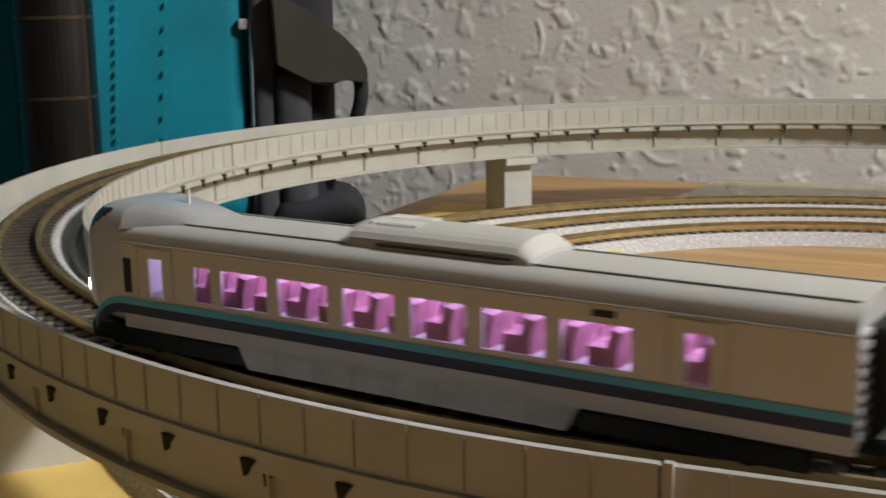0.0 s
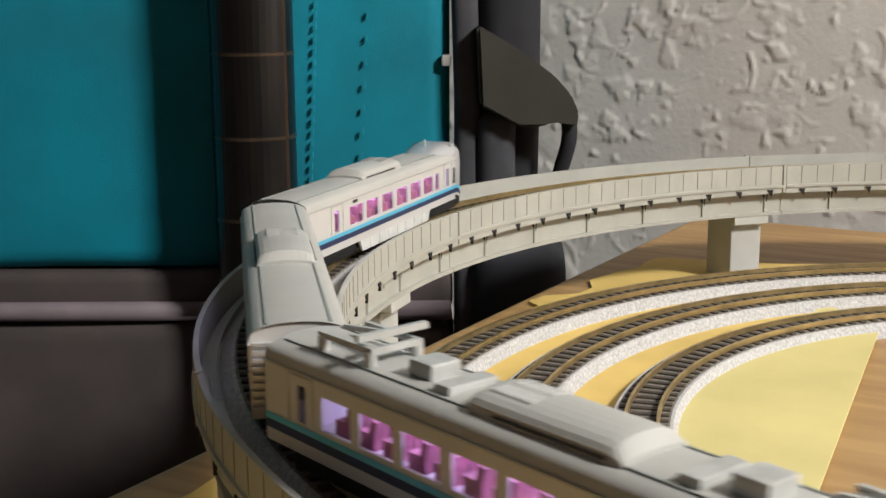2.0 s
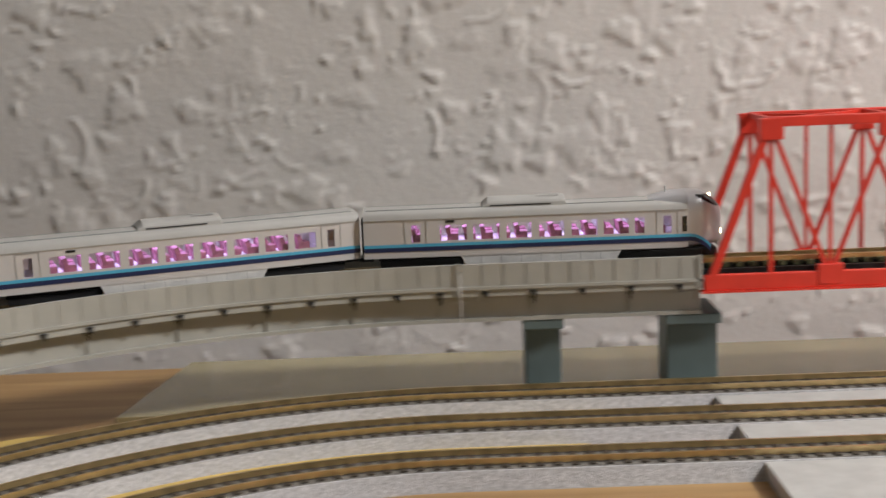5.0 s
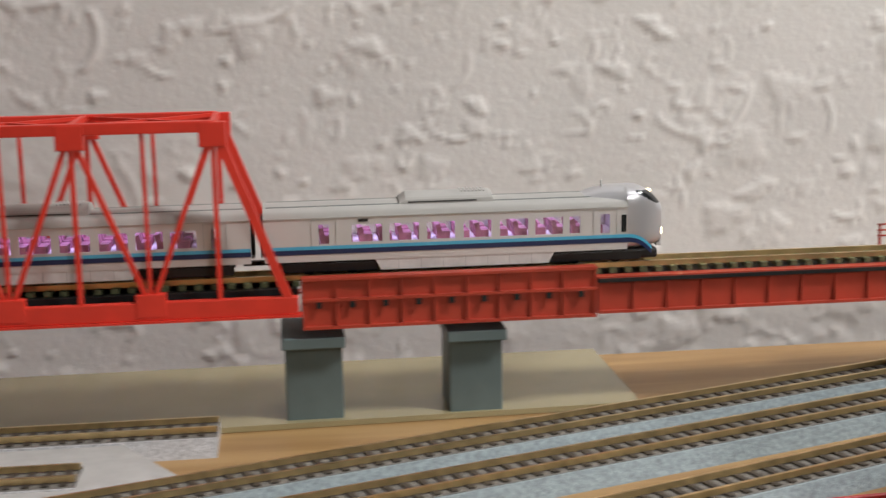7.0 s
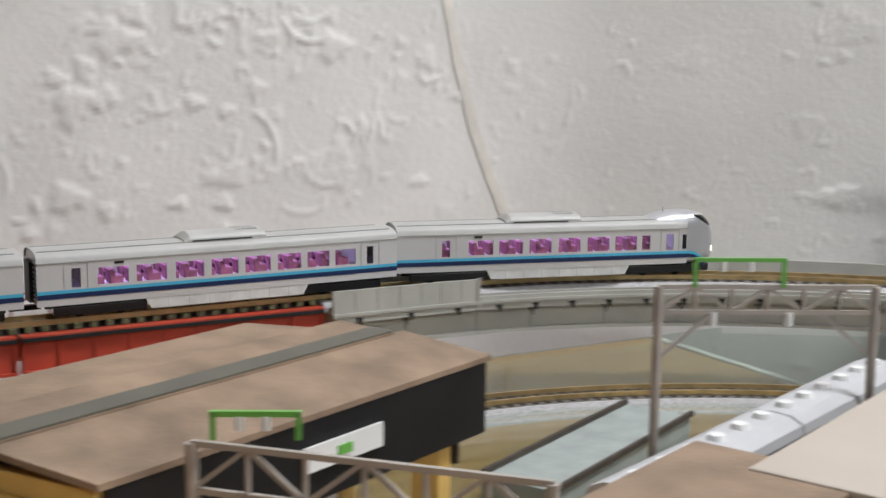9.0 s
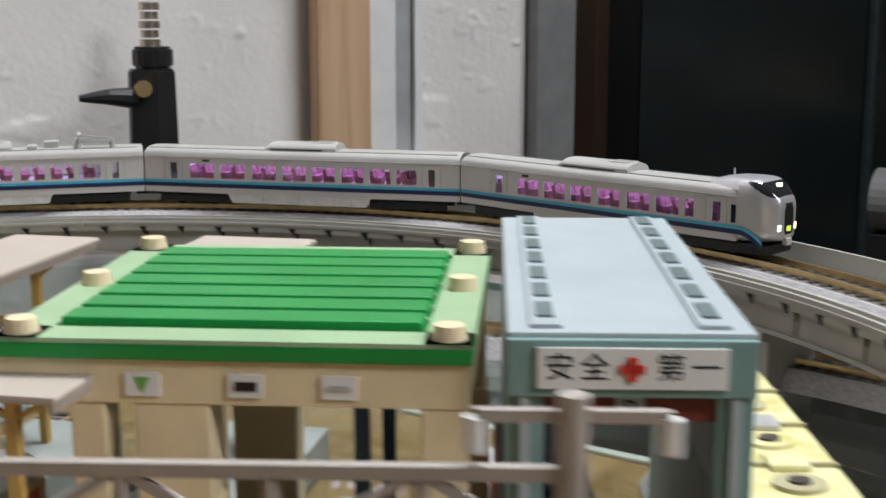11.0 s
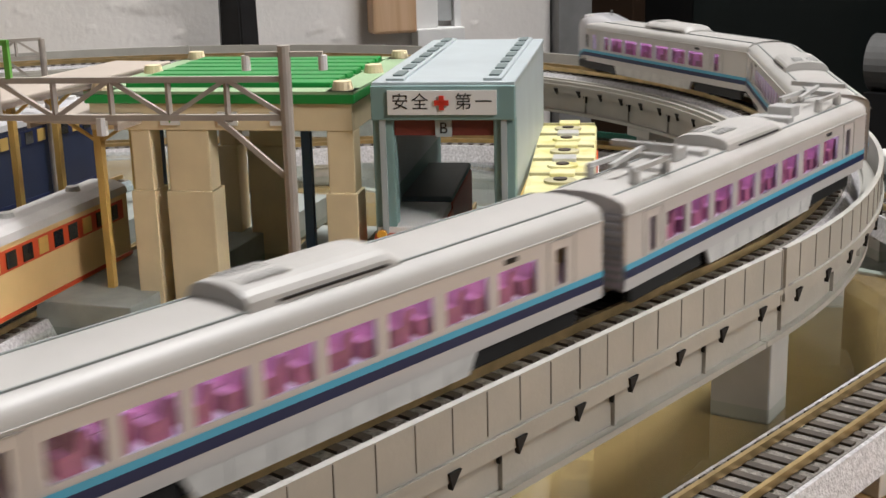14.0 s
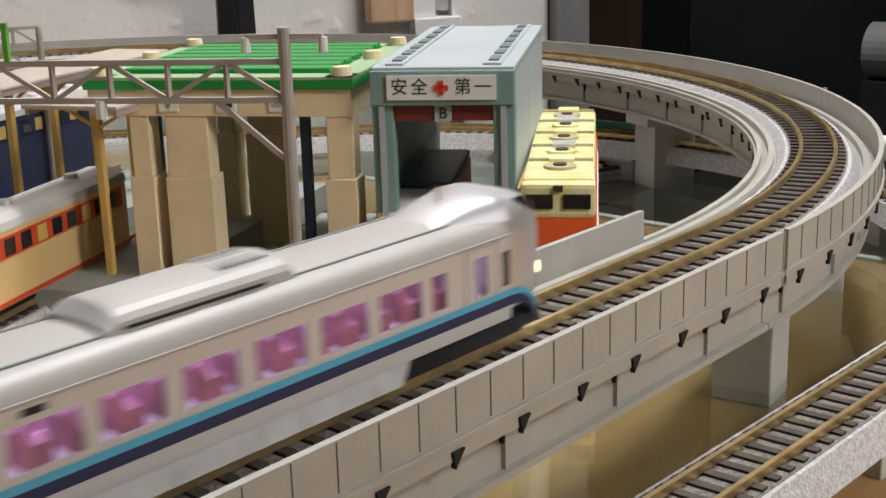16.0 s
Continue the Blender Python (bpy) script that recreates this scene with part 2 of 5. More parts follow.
def wall_line(u):
    """Place and normal on the wall's face, u metres from its west end at x = -1.1."""
    t = ROUND * math.tan(TURN / 2)
    a = CORNER[0] + 1.1 - t
    if u < a:
        return -1.1 + u, CORNER[1], 0.0
    if u < a + ROUND * TURN:
        p = (u - a) / ROUND
        return CORNER[0] - t + ROUND * math.sin(p), CORNER[1] - ROUND * (1 - math.cos(p)), -p
    v = u - a - ROUND * TURN + t
    return CORNER[0] + v * math.cos(TURN), CORNER[1] - v * math.sin(TURN), -TURN


def plaster_wall():
    step, z0, h = 0.0015, -0.10, 0.42
    t = ROUND * math.tan(TURN / 2)
    w = CORNER[0] + 1.1 - 2 * t + ROUND * TURN + SIDE_LEN
    nx, nz = int(w / step), int(h / step)
    X, Z, H = lumps(nx, nz, w, h, 3, 7200, 1.46)
    line = np.array([wall_line(u) for u in X[0]])
    verts = np.stack([(line[:, 0] + H * np.sin(line[:, 2])).ravel(), (line[:, 1] - H * np.cos(line[:, 2])).ravel(), (Z + z0).ravel()], 1)
    idx = np.arange(nx * nz).reshape(nz, nx)
    faces = np.stack([idx[:-1, :-1].ravel(), idx[:-1, 1:].ravel(), idx[1:, 1:].ravel(), idx[1:, :-1].ravel()], 1)
    ob = part("wall_back", mesh_of("wall_back", verts.tolist(), faces.tolist()), PLASTER, None, smooth=True)
    tagged(ob, "white wall of rough trowelled plaster behind the table", "wall", kind="structure")
    part("wall_core", boxes((-1.1, 0.379, -0.7, 0.478, 0.44, 1.7)), PLASTER, ob)
    core = part("wall_core", boxes((0.0, 0.003, -0.7, SIDE_LEN, 0.06, 1.7)), PLASTER, ob)
    core.matrix_basis = pose(*CORNER, 0, 0, 0, -32)


plaster_wall()


def slab_structure(name, spec, material, label, category):
    ob = part(name, boxes(spec), material, None)
    return tagged(ob, label, category, kind="structure")


ROOM = mat("room_paint", (0.30, 0.28, 0.26), 0.8, vary=0.1, scale=3)
FLOORM = wood_mat("floor_wood", (0.20, 0.13, 0.08), (0.12, 0.07, 0.04))
slab_structure("floor", (-2.6, -3.0, -0.76, 3.0, 1.2, -0.70), FLOORM, "dark wooden room floor", "floor")
slab_structure("ceiling", (-2.6, -3.0, 1.75, 3.0, 1.2, 1.81), mat("ceiling_paint", (0.75, 0.74, 0.72), 0.9), "off-white ceiling", "ceiling")
slab_structure("wall_west", (-2.6, -3.0, -0.7, -2.54, 1.2, 1.75), ROOM, "plain wall of the room", "wall")
slab_structure("wall_south", (-2.54, -3.0, -0.7, 2.94, -2.94, 1.75), ROOM, "plain wall of the room", "wall")
slab_structure("wall_east", (2.94, -3.0, -0.7, 3.0, 1.2, 1.75), ROOM, "plain wall of the room", "wall")
slab_structure("wall_north", (-2.54, 1.14, -0.7, 2.94, 1.2, 1.75), ROOM, "plain wall of the room", "wall")

# table with its cards
table = thing("table", "wide wooden table that carries the railway", "table", pose(0, 0, 0))
part("tabletop", boxes((-0.625, -0.62, -0.024, 0.530, 0.335, 0.0), bevel=0.003), WOOD, table)
part("edge_strip", boxes((0.5302, -0.62, -0.026, 0.5345, 0.335, 0.0004), bevel=0.0008), mat("edge_white", (0.74, 0.73, 0.70), 0.4), table, "white edge strip")
for x, y in ((-0.56, -0.55), (0.47, -0.55), (-0.56, 0.28), (0.47, 0.28)):
    part("leg", boxes((x - 0.03, y - 0.03, -0.70, x + 0.03, y + 0.03, -0.024), bevel=0.003), WOOD, table)


def card(name, pts, z, material, label, thick=0.0012):
    bm = bmesh.new()
    f = bm.faces.new([bm.verts.new((x, y, z)) for x, y in pts])
    r = bmesh.ops.extrude_face_region(bm, geom=[f])
    bmesh.ops.translate(bm, verts=[v for v in r["geom"] if isinstance(v, bmesh.types.BMVert)], vec=(0, 0, thick))
    return tagged(part(name, bm, material, None), label, "card")


def torn(a, b, n, amp, seed):
    """A ragged line from a to b."""
    rng = random.Random(seed)
    a, b = Vector(a), Vector(b)
    side = Vector((-(b - a).y, (b - a).x)).normalized()
    return [tuple(a.lerp(b, i / n) + side * rng.uniform(-amp, amp)) for i in range(n + 1)]


yel = [(-0.46, -0.40)] + torn((-0.597, -0.40), (-0.613, 0.08), 26, 0.0022, 1) + torn((-0.613, 0.085), (-0.60, 0.20), 9, 0.006, 2) + torn((-0.595, 0.205), (-0.49, 0.232), 8, 0.003, 4) + [(-0.30, 0.235), (-0.30, 0.20), (-0.476, 0.124), (-0.452, -0.10)]
card("yellow_card", yel, 0.0002, YELLOW, "yellow card with a torn edge under the curved tracks")
card("pale_card", [(-0.520, -0.10), (-0.447, -0.10), (-0.4725, 0.122), (-0.500, 0.135)], 0.0016, PALE, "pale yellow-green card inside the curved tracks")
STRIP = mat("olive_sheet", (0.36, 0.31, 0.17), 0.22, vary=0.1, scale=20, coat=0.3)
card("plastic_sheet", [(-0.487, 0.247), (0.10, 0.262), (0.10, 0.334), (-0.475, 0.334)], 0.0002, STRIP, "olive translucent plastic sheet lying along the wall", 0.002)

# ---------------------------------------------------------------- viaduct
FENCE_TOP = RAIL_Z + 0.0032
SEAM = mat("seam_grey", (0.30, 0.29, 0.265), 0.7)


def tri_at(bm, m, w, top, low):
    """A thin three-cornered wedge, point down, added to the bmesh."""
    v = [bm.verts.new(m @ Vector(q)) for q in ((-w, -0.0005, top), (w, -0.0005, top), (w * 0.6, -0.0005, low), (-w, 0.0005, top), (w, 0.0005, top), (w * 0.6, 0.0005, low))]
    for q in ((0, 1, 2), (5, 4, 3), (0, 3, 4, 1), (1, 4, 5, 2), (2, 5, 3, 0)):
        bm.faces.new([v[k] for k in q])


def viaduct(s0, s1, inner, outer, label):
    """One viaduct section between two joints of the loop."""
    t = thing("viaduct_section", label, "model viaduct", group="viaduct sections")
    g = 0.0002
    p = loop_path(s0 + g, s1 - g)
    z = RAIL_Z
    part("deck", sweep_bm(p, rect(-0.0172, 0.0172, z - 0.0088, z - 0.0058)), CONC, t)
    gird = sweep_bm(p, rect(-0.0140, 0.0140, z - 0.0195, z - 0.0088))
    part("girder", gird, CONC, t)
    part("flange", sweep_bm(p, rect(-0.0158, -0.0140, z - 0.0202, z - 0.0188)), CONC, t)
    part("flange", sweep_bm(p, rect(0.0140, 0.0158, z - 0.0202, z - 0.0188)), CONC, t)
    for sgn, on in ((-1, inner), (1, outer)):
        top = FENCE_TOP if on else z - 0.0040
        a, b = sorted((sgn * 0.0172, sgn * 0.0186))
        part("parapet", sweep_bm(p, rect(a, b, z - 0.0095, top)), CONC, t)
        a, b = sorted((sgn * 0.0186, sgn * 0.0193))
        part("lip", sweep_bm(p, rect(a, b, z - 0.0068, z - 0.0056)), CONC, t)
        # walkway kerb beside the track
        a, b = sorted((sgn * 0.0132, sgn * 0.0150))
        part("kerb", sweep_bm(p, rect(a, b, z - 0.0058, z - 0.0036)), CONC, t)
        # web stiffeners, parapet seams and black wedges painting the shade of bracket openings
        ribs, seams, notch = bmesh.new(), bmesh.new(), bmesh.new()
        n = max(1, int((s1 - s0) / 0.0170))
        for i in range(n):
            s = s0 + (s1 - s0) * (i + 0.5) / n
            x, y, h = loop_at(s, sgn * 0.0143)
            m = pose(x, y, z - 0.0140, 0, 0, math.degrees(h))
            if i % 2:
                bmesh.ops.create_cube(ribs, size=1, matrix=m @ Matrix.Diagonal((0.0006, 0.0012, 0.0094, 1)))
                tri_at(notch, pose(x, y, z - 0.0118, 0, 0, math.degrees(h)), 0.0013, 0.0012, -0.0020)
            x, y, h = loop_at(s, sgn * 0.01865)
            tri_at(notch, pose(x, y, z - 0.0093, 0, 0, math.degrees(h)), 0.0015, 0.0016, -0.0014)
        if on:
            n2 = max(1, int((s1 - s0) / 0.0085))
            for i in range(1, n2):
                x, y, h = loop_at(s0 + (s1 - s0) * i / n2, sgn * 0.01868)
                m = pose(x, y, (FENCE_TOP + z - 0.0055) / 2 + 0.0002, 0, 0, math.degrees(h))
                bmesh.ops.create_cube(seams, size=1, matrix=m @ Matrix.Diagonal((0.00020, 0.0003, FENCE_TOP - z + 0.0046, 1)))
            tagged(part("panel_seams", seams, SEAM, t), kind="stuff")
        else:
            seams.free()
        tagged(part("stiffeners", ribs, CONC, t), kind="stuff")
        tagged(part("notch_shade_wedges", notch, NOTCH_SHADE, t), kind="stuff")
        if on:
            post = bmesh.new()
            x, y, h = loop_at(s1 - 0.0012, sgn * 0.0187)
            bmesh.ops.create_cube(post, size=1, matrix=pose(x, y, z - 0.0025, 0, 0, math.degrees(h)) @ Matrix.Diagonal((0.0012, 0.0012, 0.0125, 1)))
            part("joint_post", post, CONC, t)
    return t


Q = ARC / 4
for i in range(4):
    viaduct(i * Q, (i + 1) * Q, True, True, "grey concrete-look viaduct curve with parapets on both sides")
S_TRUSS, S_GIRD, S_DECK1, S_DECK2, S_VIA = (ARC + L / 2 + x for x in (-0.257, -0.021, 0.092, 0.200, 0.312))
viaduct(ARC, S_TRUSS, True, True, "short grey straight viaduct with parapets")
viaduct(S_VIA, ARC + L + 0.028, True, True, "short grey straight viaduct with a pale parapet")
S_R = ARC + L + 0.028
for i in range(4):
    a = S_R + (ARC - 0.028) * i / 4
    viaduct(a, S_R + (ARC - 0.028) * (i + 1) / 4, False, True, "grey viaduct curve with a parapet on its outer side only")
S_N = 2 * ARC + L
for i in range(4):
    viaduct(S_N + L * i / 4, S_N + L * (i + 1) / 4, True, True, "grey straight viaduct with ribbed parapets")

track(loop_path(S_VIA, LOOP + S_TRUSS, 0.012), RAIL_Z, "brown-railed model track along the viaduct", base=RAIL_Z - 0.0058, bed=BED)
TIEG = mat("sleeper_green", (0.10, 0.11, 0.05), 0.6, vary=0.3, scale=200)
track(loop_path(S_TRUSS, S_VIA, 0.012), RAIL_Z, "bridge track with dark open sleepers", slab=False, tie=TIEG)


def pier(s, dark=False, wide=0.016, off=0.0, deep=0.022):
    x, y, h = loop_at(s, off)
    t = thing("viaduct_pier", "dark grey-green plastic viaduct pier" if dark else "light grey plastic viaduct pier", "model pier", pose(x, y, 0, 0, 0, math.degrees(h)), group="viaduct piers")
    m = DKPIER if dark else PIER
    top = RAIL_Z - 0.0203
    part("column", boxes((-wide / 2, -deep / 2, 0, wide / 2, deep / 2, top - 0.004), bevel=0.0006), m, t)
    part("cap", boxes((-wide / 2 - 0.001, -0.0155, top - 0.004, wide / 2 + 0.001, 0.0155, top), bevel=0.0005), m, t)
    return t


def s_left(x, y):
    """Loop distance of a place beside the left curve."""
    return R * math.atan2(-(x + L / 2), -y) % LOOP


for x, y in ((-0.613, -0.045), (-0.552, 0.178), (-0.545, -0.215)):
    pier(s_left(x, y))
for x, w in ((-0.319, 0.014), (-0.260, 0.020), (-0.017, 0.020), (0.040, 0.019)):
    pier(ARC + L / 2 + x, dark=True, wide=w)
for s in (ARC + L + R * radians(a) for a in (56, 82, 115, 150)):
    pier(s)
for x in (0.388, 0.06, -0.12, -0.28):
    pier(S_N + L / 2 - x, wide=0.014, off=-0.004, deep=0.016)

# ---------------------------------------------------------------- red bridges
def truss_bridge(x0, x1):
    t = thing("truss_bridge", "bright red through-truss model railway bridge", "model bridge")
    y0, y1, zb, zt = R - 0.0175, R + 0.0175, RAIL_Z - 0.0085, RAIL_Z + 0.0545
    n = 6
    inset = 0.026
    xs = [x0 + inset + (x1 - x0 - 2 * inset) * i / (n - 2) for i in range(n - 1)]
    for y in (y0, y1):
        part("bottom_chord", boxes((x0, y - 0.0016, zb - 0.0022, x1, y + 0.0016, zb + 0.0040), bevel=0.0004), RED, t)
        part("bottom_flange", boxes((x0 - 0.001, y - 0.0026, zb - 0.0030, x1 + 0.001, y + 0.0026, zb - 0.0022)), RED, t)
        part("top_chord", boxes((xs[0], y - 0.0018, zt - 0.0026, xs[-1], y + 0.0018, zt + 0.0012), bevel=0.0004), RED, t)
        part("end_post", bar(bmesh.new(), (x0 + 0.002, y, zb), (xs[0], y, zt), 0.0030), RED, t)
        part("end_post", bar(bmesh.new(), (x1 - 0.002, y, zb), (xs[-1], y, zt), 0.0030), RED, t)
        for i, x in enumerate(xs):
            part("gusset", boxes((x - 0.0045, y - 0.0020, zt - 0.0075, x + 0.0045, y + 0.0020, zt + 0.0008), bevel=0.0004), RED, t)
            part("vertical", bar(bmesh.new(), (x, y, zb), (x, y, zt), 0.0016), RED, t)
            if i < len(xs) - 1:
                m = (x + xs[i + 1]) / 2
                part("diagonal", bar(bmesh.new(), (x, y, zt - 0.002), (m, y, zb + 0.002), 0.0017), RED, t)
                part("diagonal", bar(bmesh.new(), (xs[i + 1], y, zt - 0.002), (m, y, zb + 0.002), 0.0017), RED, t)
                part("vertical", bar(bmesh.new(), (m, y, zb), (m, y, zt), 0.0013), RED, t)
                part("gusset", boxes((m - 0.005, y - 0.0019, zb - 0.001, m + 0.005, y + 0.0019, zb + 0.0068), bevel=0.0004), RED, t)
    for i, x in enumerate(xs):
        part("portal_beam", bar(bmesh.new(), (x, y0, zt), (x, y1, zt), 0.0020), RED, t)
        if i < len(xs) - 1:
            bm = bar(bmesh.new(), (x, y0, zt), (xs[i + 1], y1, zt), 0.0012)
            part("sway_brace", bar(bm, (x, y1, zt), (xs[i + 1], y0, zt), 0.0012), RED, t)
    part("floor_plate", boxes((x0, R - 0.0155, zb - 0.0018, x1, R + 0.0155, zb + 0.0015)), BLACK, t)
    for y in (R - 0.0105, R + 0.0105):
        part("stringer", boxes((x0, y - 0.001, zb + 0.0015, x1, y + 0.001, RAIL_Z - 0.0034)), BLACK, t)
    return t


def plate_girder(x0, x1, sides):
    t = thing("girder_bridge", "dark red plate girder model bridge" + (" with raised sides" if sides else " with an open sleeper deck"), "model bridge", group="girder bridges")
    z = RAIL_Z
    x0, x1 = x0 + 0.0007, x1 - 0.0007
    for sgn in (-1, 1):
        y = R + sgn * (0.0145 if sides else 0.0105)
        top, bot = (z + 0.0005, z - 0.0165) if sides else (z - 0.0042, z - 0.0165)
        part("web", boxes((x0, y - 0.0008, bot, x1, y + 0.0008, top)), DKRED, t)
        for zz in ((top, bot, z - 0.0068) if sides else (top, bot)):
            part("flange", boxes((x0, y - 0.0024, zz - 0.0005, x1, y + 0.0024, zz + 0.0005)), DKRED, t)
        n = 9
        for i in range(n + 1):
            x = x0 + 0.0006 + (x1 - x0 - 0.0012) * i / n
            part("stiffener", boxes((x - 0.0004, y - 0.0020, bot, x + 0.0004, y + 0.0020, top)), DKRED, t)
        if sides:
            for i in range(n):
                x = x0 + (x1 - x0) * (i + 0.5) / n
                # black block painting the shade of a bracket opening
                part("notch_shade_block", boxes((x - 0.0009, y + sgn * 0.0024 - 0.0003, z - 0.0095, x + 0.0009, y + sgn * 0.0024 + 0.0003, z - 0.0075)), NOTCH_SHADE, t)
    part("deck", boxes((x0, R - 0.0135, z - 0.0056, x1, R + 0.0135, z - 0.0042)), BLACK, t)
    return t


truss_bridge(-0.2565, -0.0215)
plate_girder(-0.021, 0.083, True)
plate_girder(0.083, 0.198, False)
plate_girder(0.198, 0.312, False)
rail_t = thing("handrail", "thin red handrail along the girder bridge", "railing")
for z in (0.0012, 0.0034, 0.0056):
    part("rail_bar", boxes((0.20, R + 0.0150, RAIL_Z + z, 0.312, R + 0.0158, RAIL_Z + z + 0.0006)), DKRED, rail_t)
for i in range(9):
    x = 0.2005 + 0.0138 * i
    part("post", boxes((x, R + 0.0150, RAIL_Z - 0.0042, x + 0.0008, R + 0.0158, RAIL_Z + 0.0062)), DKRED, rail_t)
part("walkway", boxes((0.20, R + 0.0125, RAIL_Z - 0.0050, 0.312, R + 0.0160, RAIL_Z - 0.0042)), DKRED, rail_t)

# ---------------------------------------------------------------- tracks on the table
CX = -L / 2
for i, (r, y1, x1) in enumerate(((0.247, 0.247, -0.05), (0.2085, 0.2085, -0.09), (0.168, 0.168, -0.13))):
    def pth(off, r=r, x1=x1):
        a = arc_path(CX, 0, r, 250, 90, 60)(off)
        return a + [(x1, r + off)]
    track(pth, 0.0085, "curved model track on pale grey ballast", group="table tracks")
track(arc_path(L / 2, -0.005, 0.254, 95, -20, 48), 0.0085, "curved model track under the viaduct", group="table tracks")


def outer_path(off):
    """Straight, then a curve round the table's end; off: inwards."""
    turn = arc_path(0.405, -0.110, 0.198, -90, 62, 60)(-off)
    return [(-0.10 + off * 0.03, -0.290 + off)] + turn


OUTER_Z = 0.0210
track(outer_path, OUTER_Z, "outer model track on thick speckled grey ballast", bed=BED, base=0.0110, group="table tracks")
for a in (-101, -78, -40, 5, 50):
    x, y = 0.405 + 0.198 * math.cos(radians(a)), -0.110 + 0.198 * math.sin(radians(a))
    t = thing("track_support", "light grey plastic support under the outer track", "model pier", pose(x, y, 0, 0, 0, a), group="track supports")
    part("column", boxes((-0.0085, -0.0075, 0.0, 0.0115, 0.0075, 0.0092), bevel=0.0005), PIER, t)
    part("cap", boxes((-0.0115, -0.0085, 0.0092, 0.0130, 0.0085, 0.0110), bevel=0.0003), PIER, t)

# ---------------------------------------------------------------- the train
def glass_mat():
    m = bpy.data.materials.new("thin_pane")
    m.use_nodes = True
    nt = m.node_tree
    nt.nodes.remove(nt.nodes["Principled BSDF"])
    tr, gl, mx = nt.nodes.new("ShaderNodeBsdfTransparent"), nt.nodes.new("ShaderNodeBsdfGlossy"), nt.nodes.new("ShaderNodeMixShader")
    tr.inputs["Color"].default_value = (0.92, 0.88, 0.96, 1)
    gl.inputs["Roughness"].default_value = 0.06
    mx.inputs["Fac"].default_value = 0.10
    nt.links.new(tr.outputs[0], mx.inputs[1])
    nt.links.new(gl.outputs[0], mx.inputs[2])
    nt.links.new(mx.outputs[0], nt.nodes["Material Output"].inputs["Surface"])
    return m


PANE = glass_mat()
HALF, HW = 0.0695, 0.0097
Z0, ZW0, ZW1, Z1 = 0.0054, 0.0117, 0.0178, 0.0205
ROOFPTS = [(0.0097, 0.0205), (0.0094, 0.0222), (0.0088, 0.0230), (0.0070, 0.0238), (0.0040, 0.0244), (0.0, 0.0246)]


def side_wall(x0, x1, openings, sgn, zlo=None, zhi=None):
    """A car side with real openings (x0, x1, z0, z1), 0.5 mm thick."""
    bm = bmesh.new()
    xs = sorted({x0, x1, *[v for o in openings for v in o[:2]]})
    zs = sorted({Z0, Z1, *[v for o in openings for v in o[2:]]})
    for a, b in zip(xs, xs[1:]):
        for c, d in zip(zs, zs[1:]):
            mx, mz = (a + b) / 2, (c + d) / 2
            if any(o[0] < mx < o[1] and o[2] < mz < o[3] for o in openings):
                continue
            for y in (HW, HW - 0.0006):
                bm.faces.new([bm.verts.new((p, sgn * y, q)) for p, q in ((a, c), (b, c), (b, d), (a, d))])
    for o in openings:
        a, b, c, d = o
        ring = ((a, c), (b, c), (b, d), (a, d))
        for (p, q), (p2, q2) in zip(ring, ring[1:] + ring[:1]):
            bm.faces.new([bm.verts.new(v) for v in ((p, sgn * HW, q), (p2, sgn * HW, q2), (p2, sgn * (HW - 0.0006), q2), (p, sgn * (HW - 0.0006), q))])
    bmesh.ops.remove_doubles(bm, verts=bm.verts[:], dist=1e-6)
    return bm


def loft(x_rows, n=28):
    """Rings of a nose: rows of (x, half width, top, bottom)."""
    verts, faces = [], []
    for x, hw, zt, zb in x_rows:
        for j in range(n):
            a = 2 * math.pi * j / n
            c, s = math.cos(a), math.sin(a)
            e = 0.42
            y = hw * math.copysign(abs(c) ** e, c)
            z = (zt + zb) / 2 + (zt - zb) / 2 * math.copysign(abs(s) ** e, s)
            verts.append((x, y, z))
    k = len(x_rows)
    for i in range(k - 1):
        for j in range(n):
            faces.append((i * n + j, i * n + (j + 1) % n, (i + 1) * n + (j + 1) % n, (i + 1) * n + j))
    faces.append(tuple(range((k - 1) * n, k * n)))
    return verts, faces


def nose_row(u):
    """u 0..1 along the cab, from the body to the tip."""
    x = 0.0578 + 0.0130 * u
    hw = 0.0097 * (1 - 0.40 * max(0, (u - 0.15) / 0.85) ** 2.4)
    zt = 0.0270 - 0.0056 * max(0, (u - 0.30) / 0.70) ** 2.2
    zb = 0.0050 + 0.0012 * u * u
    return x, hw, zt, zb


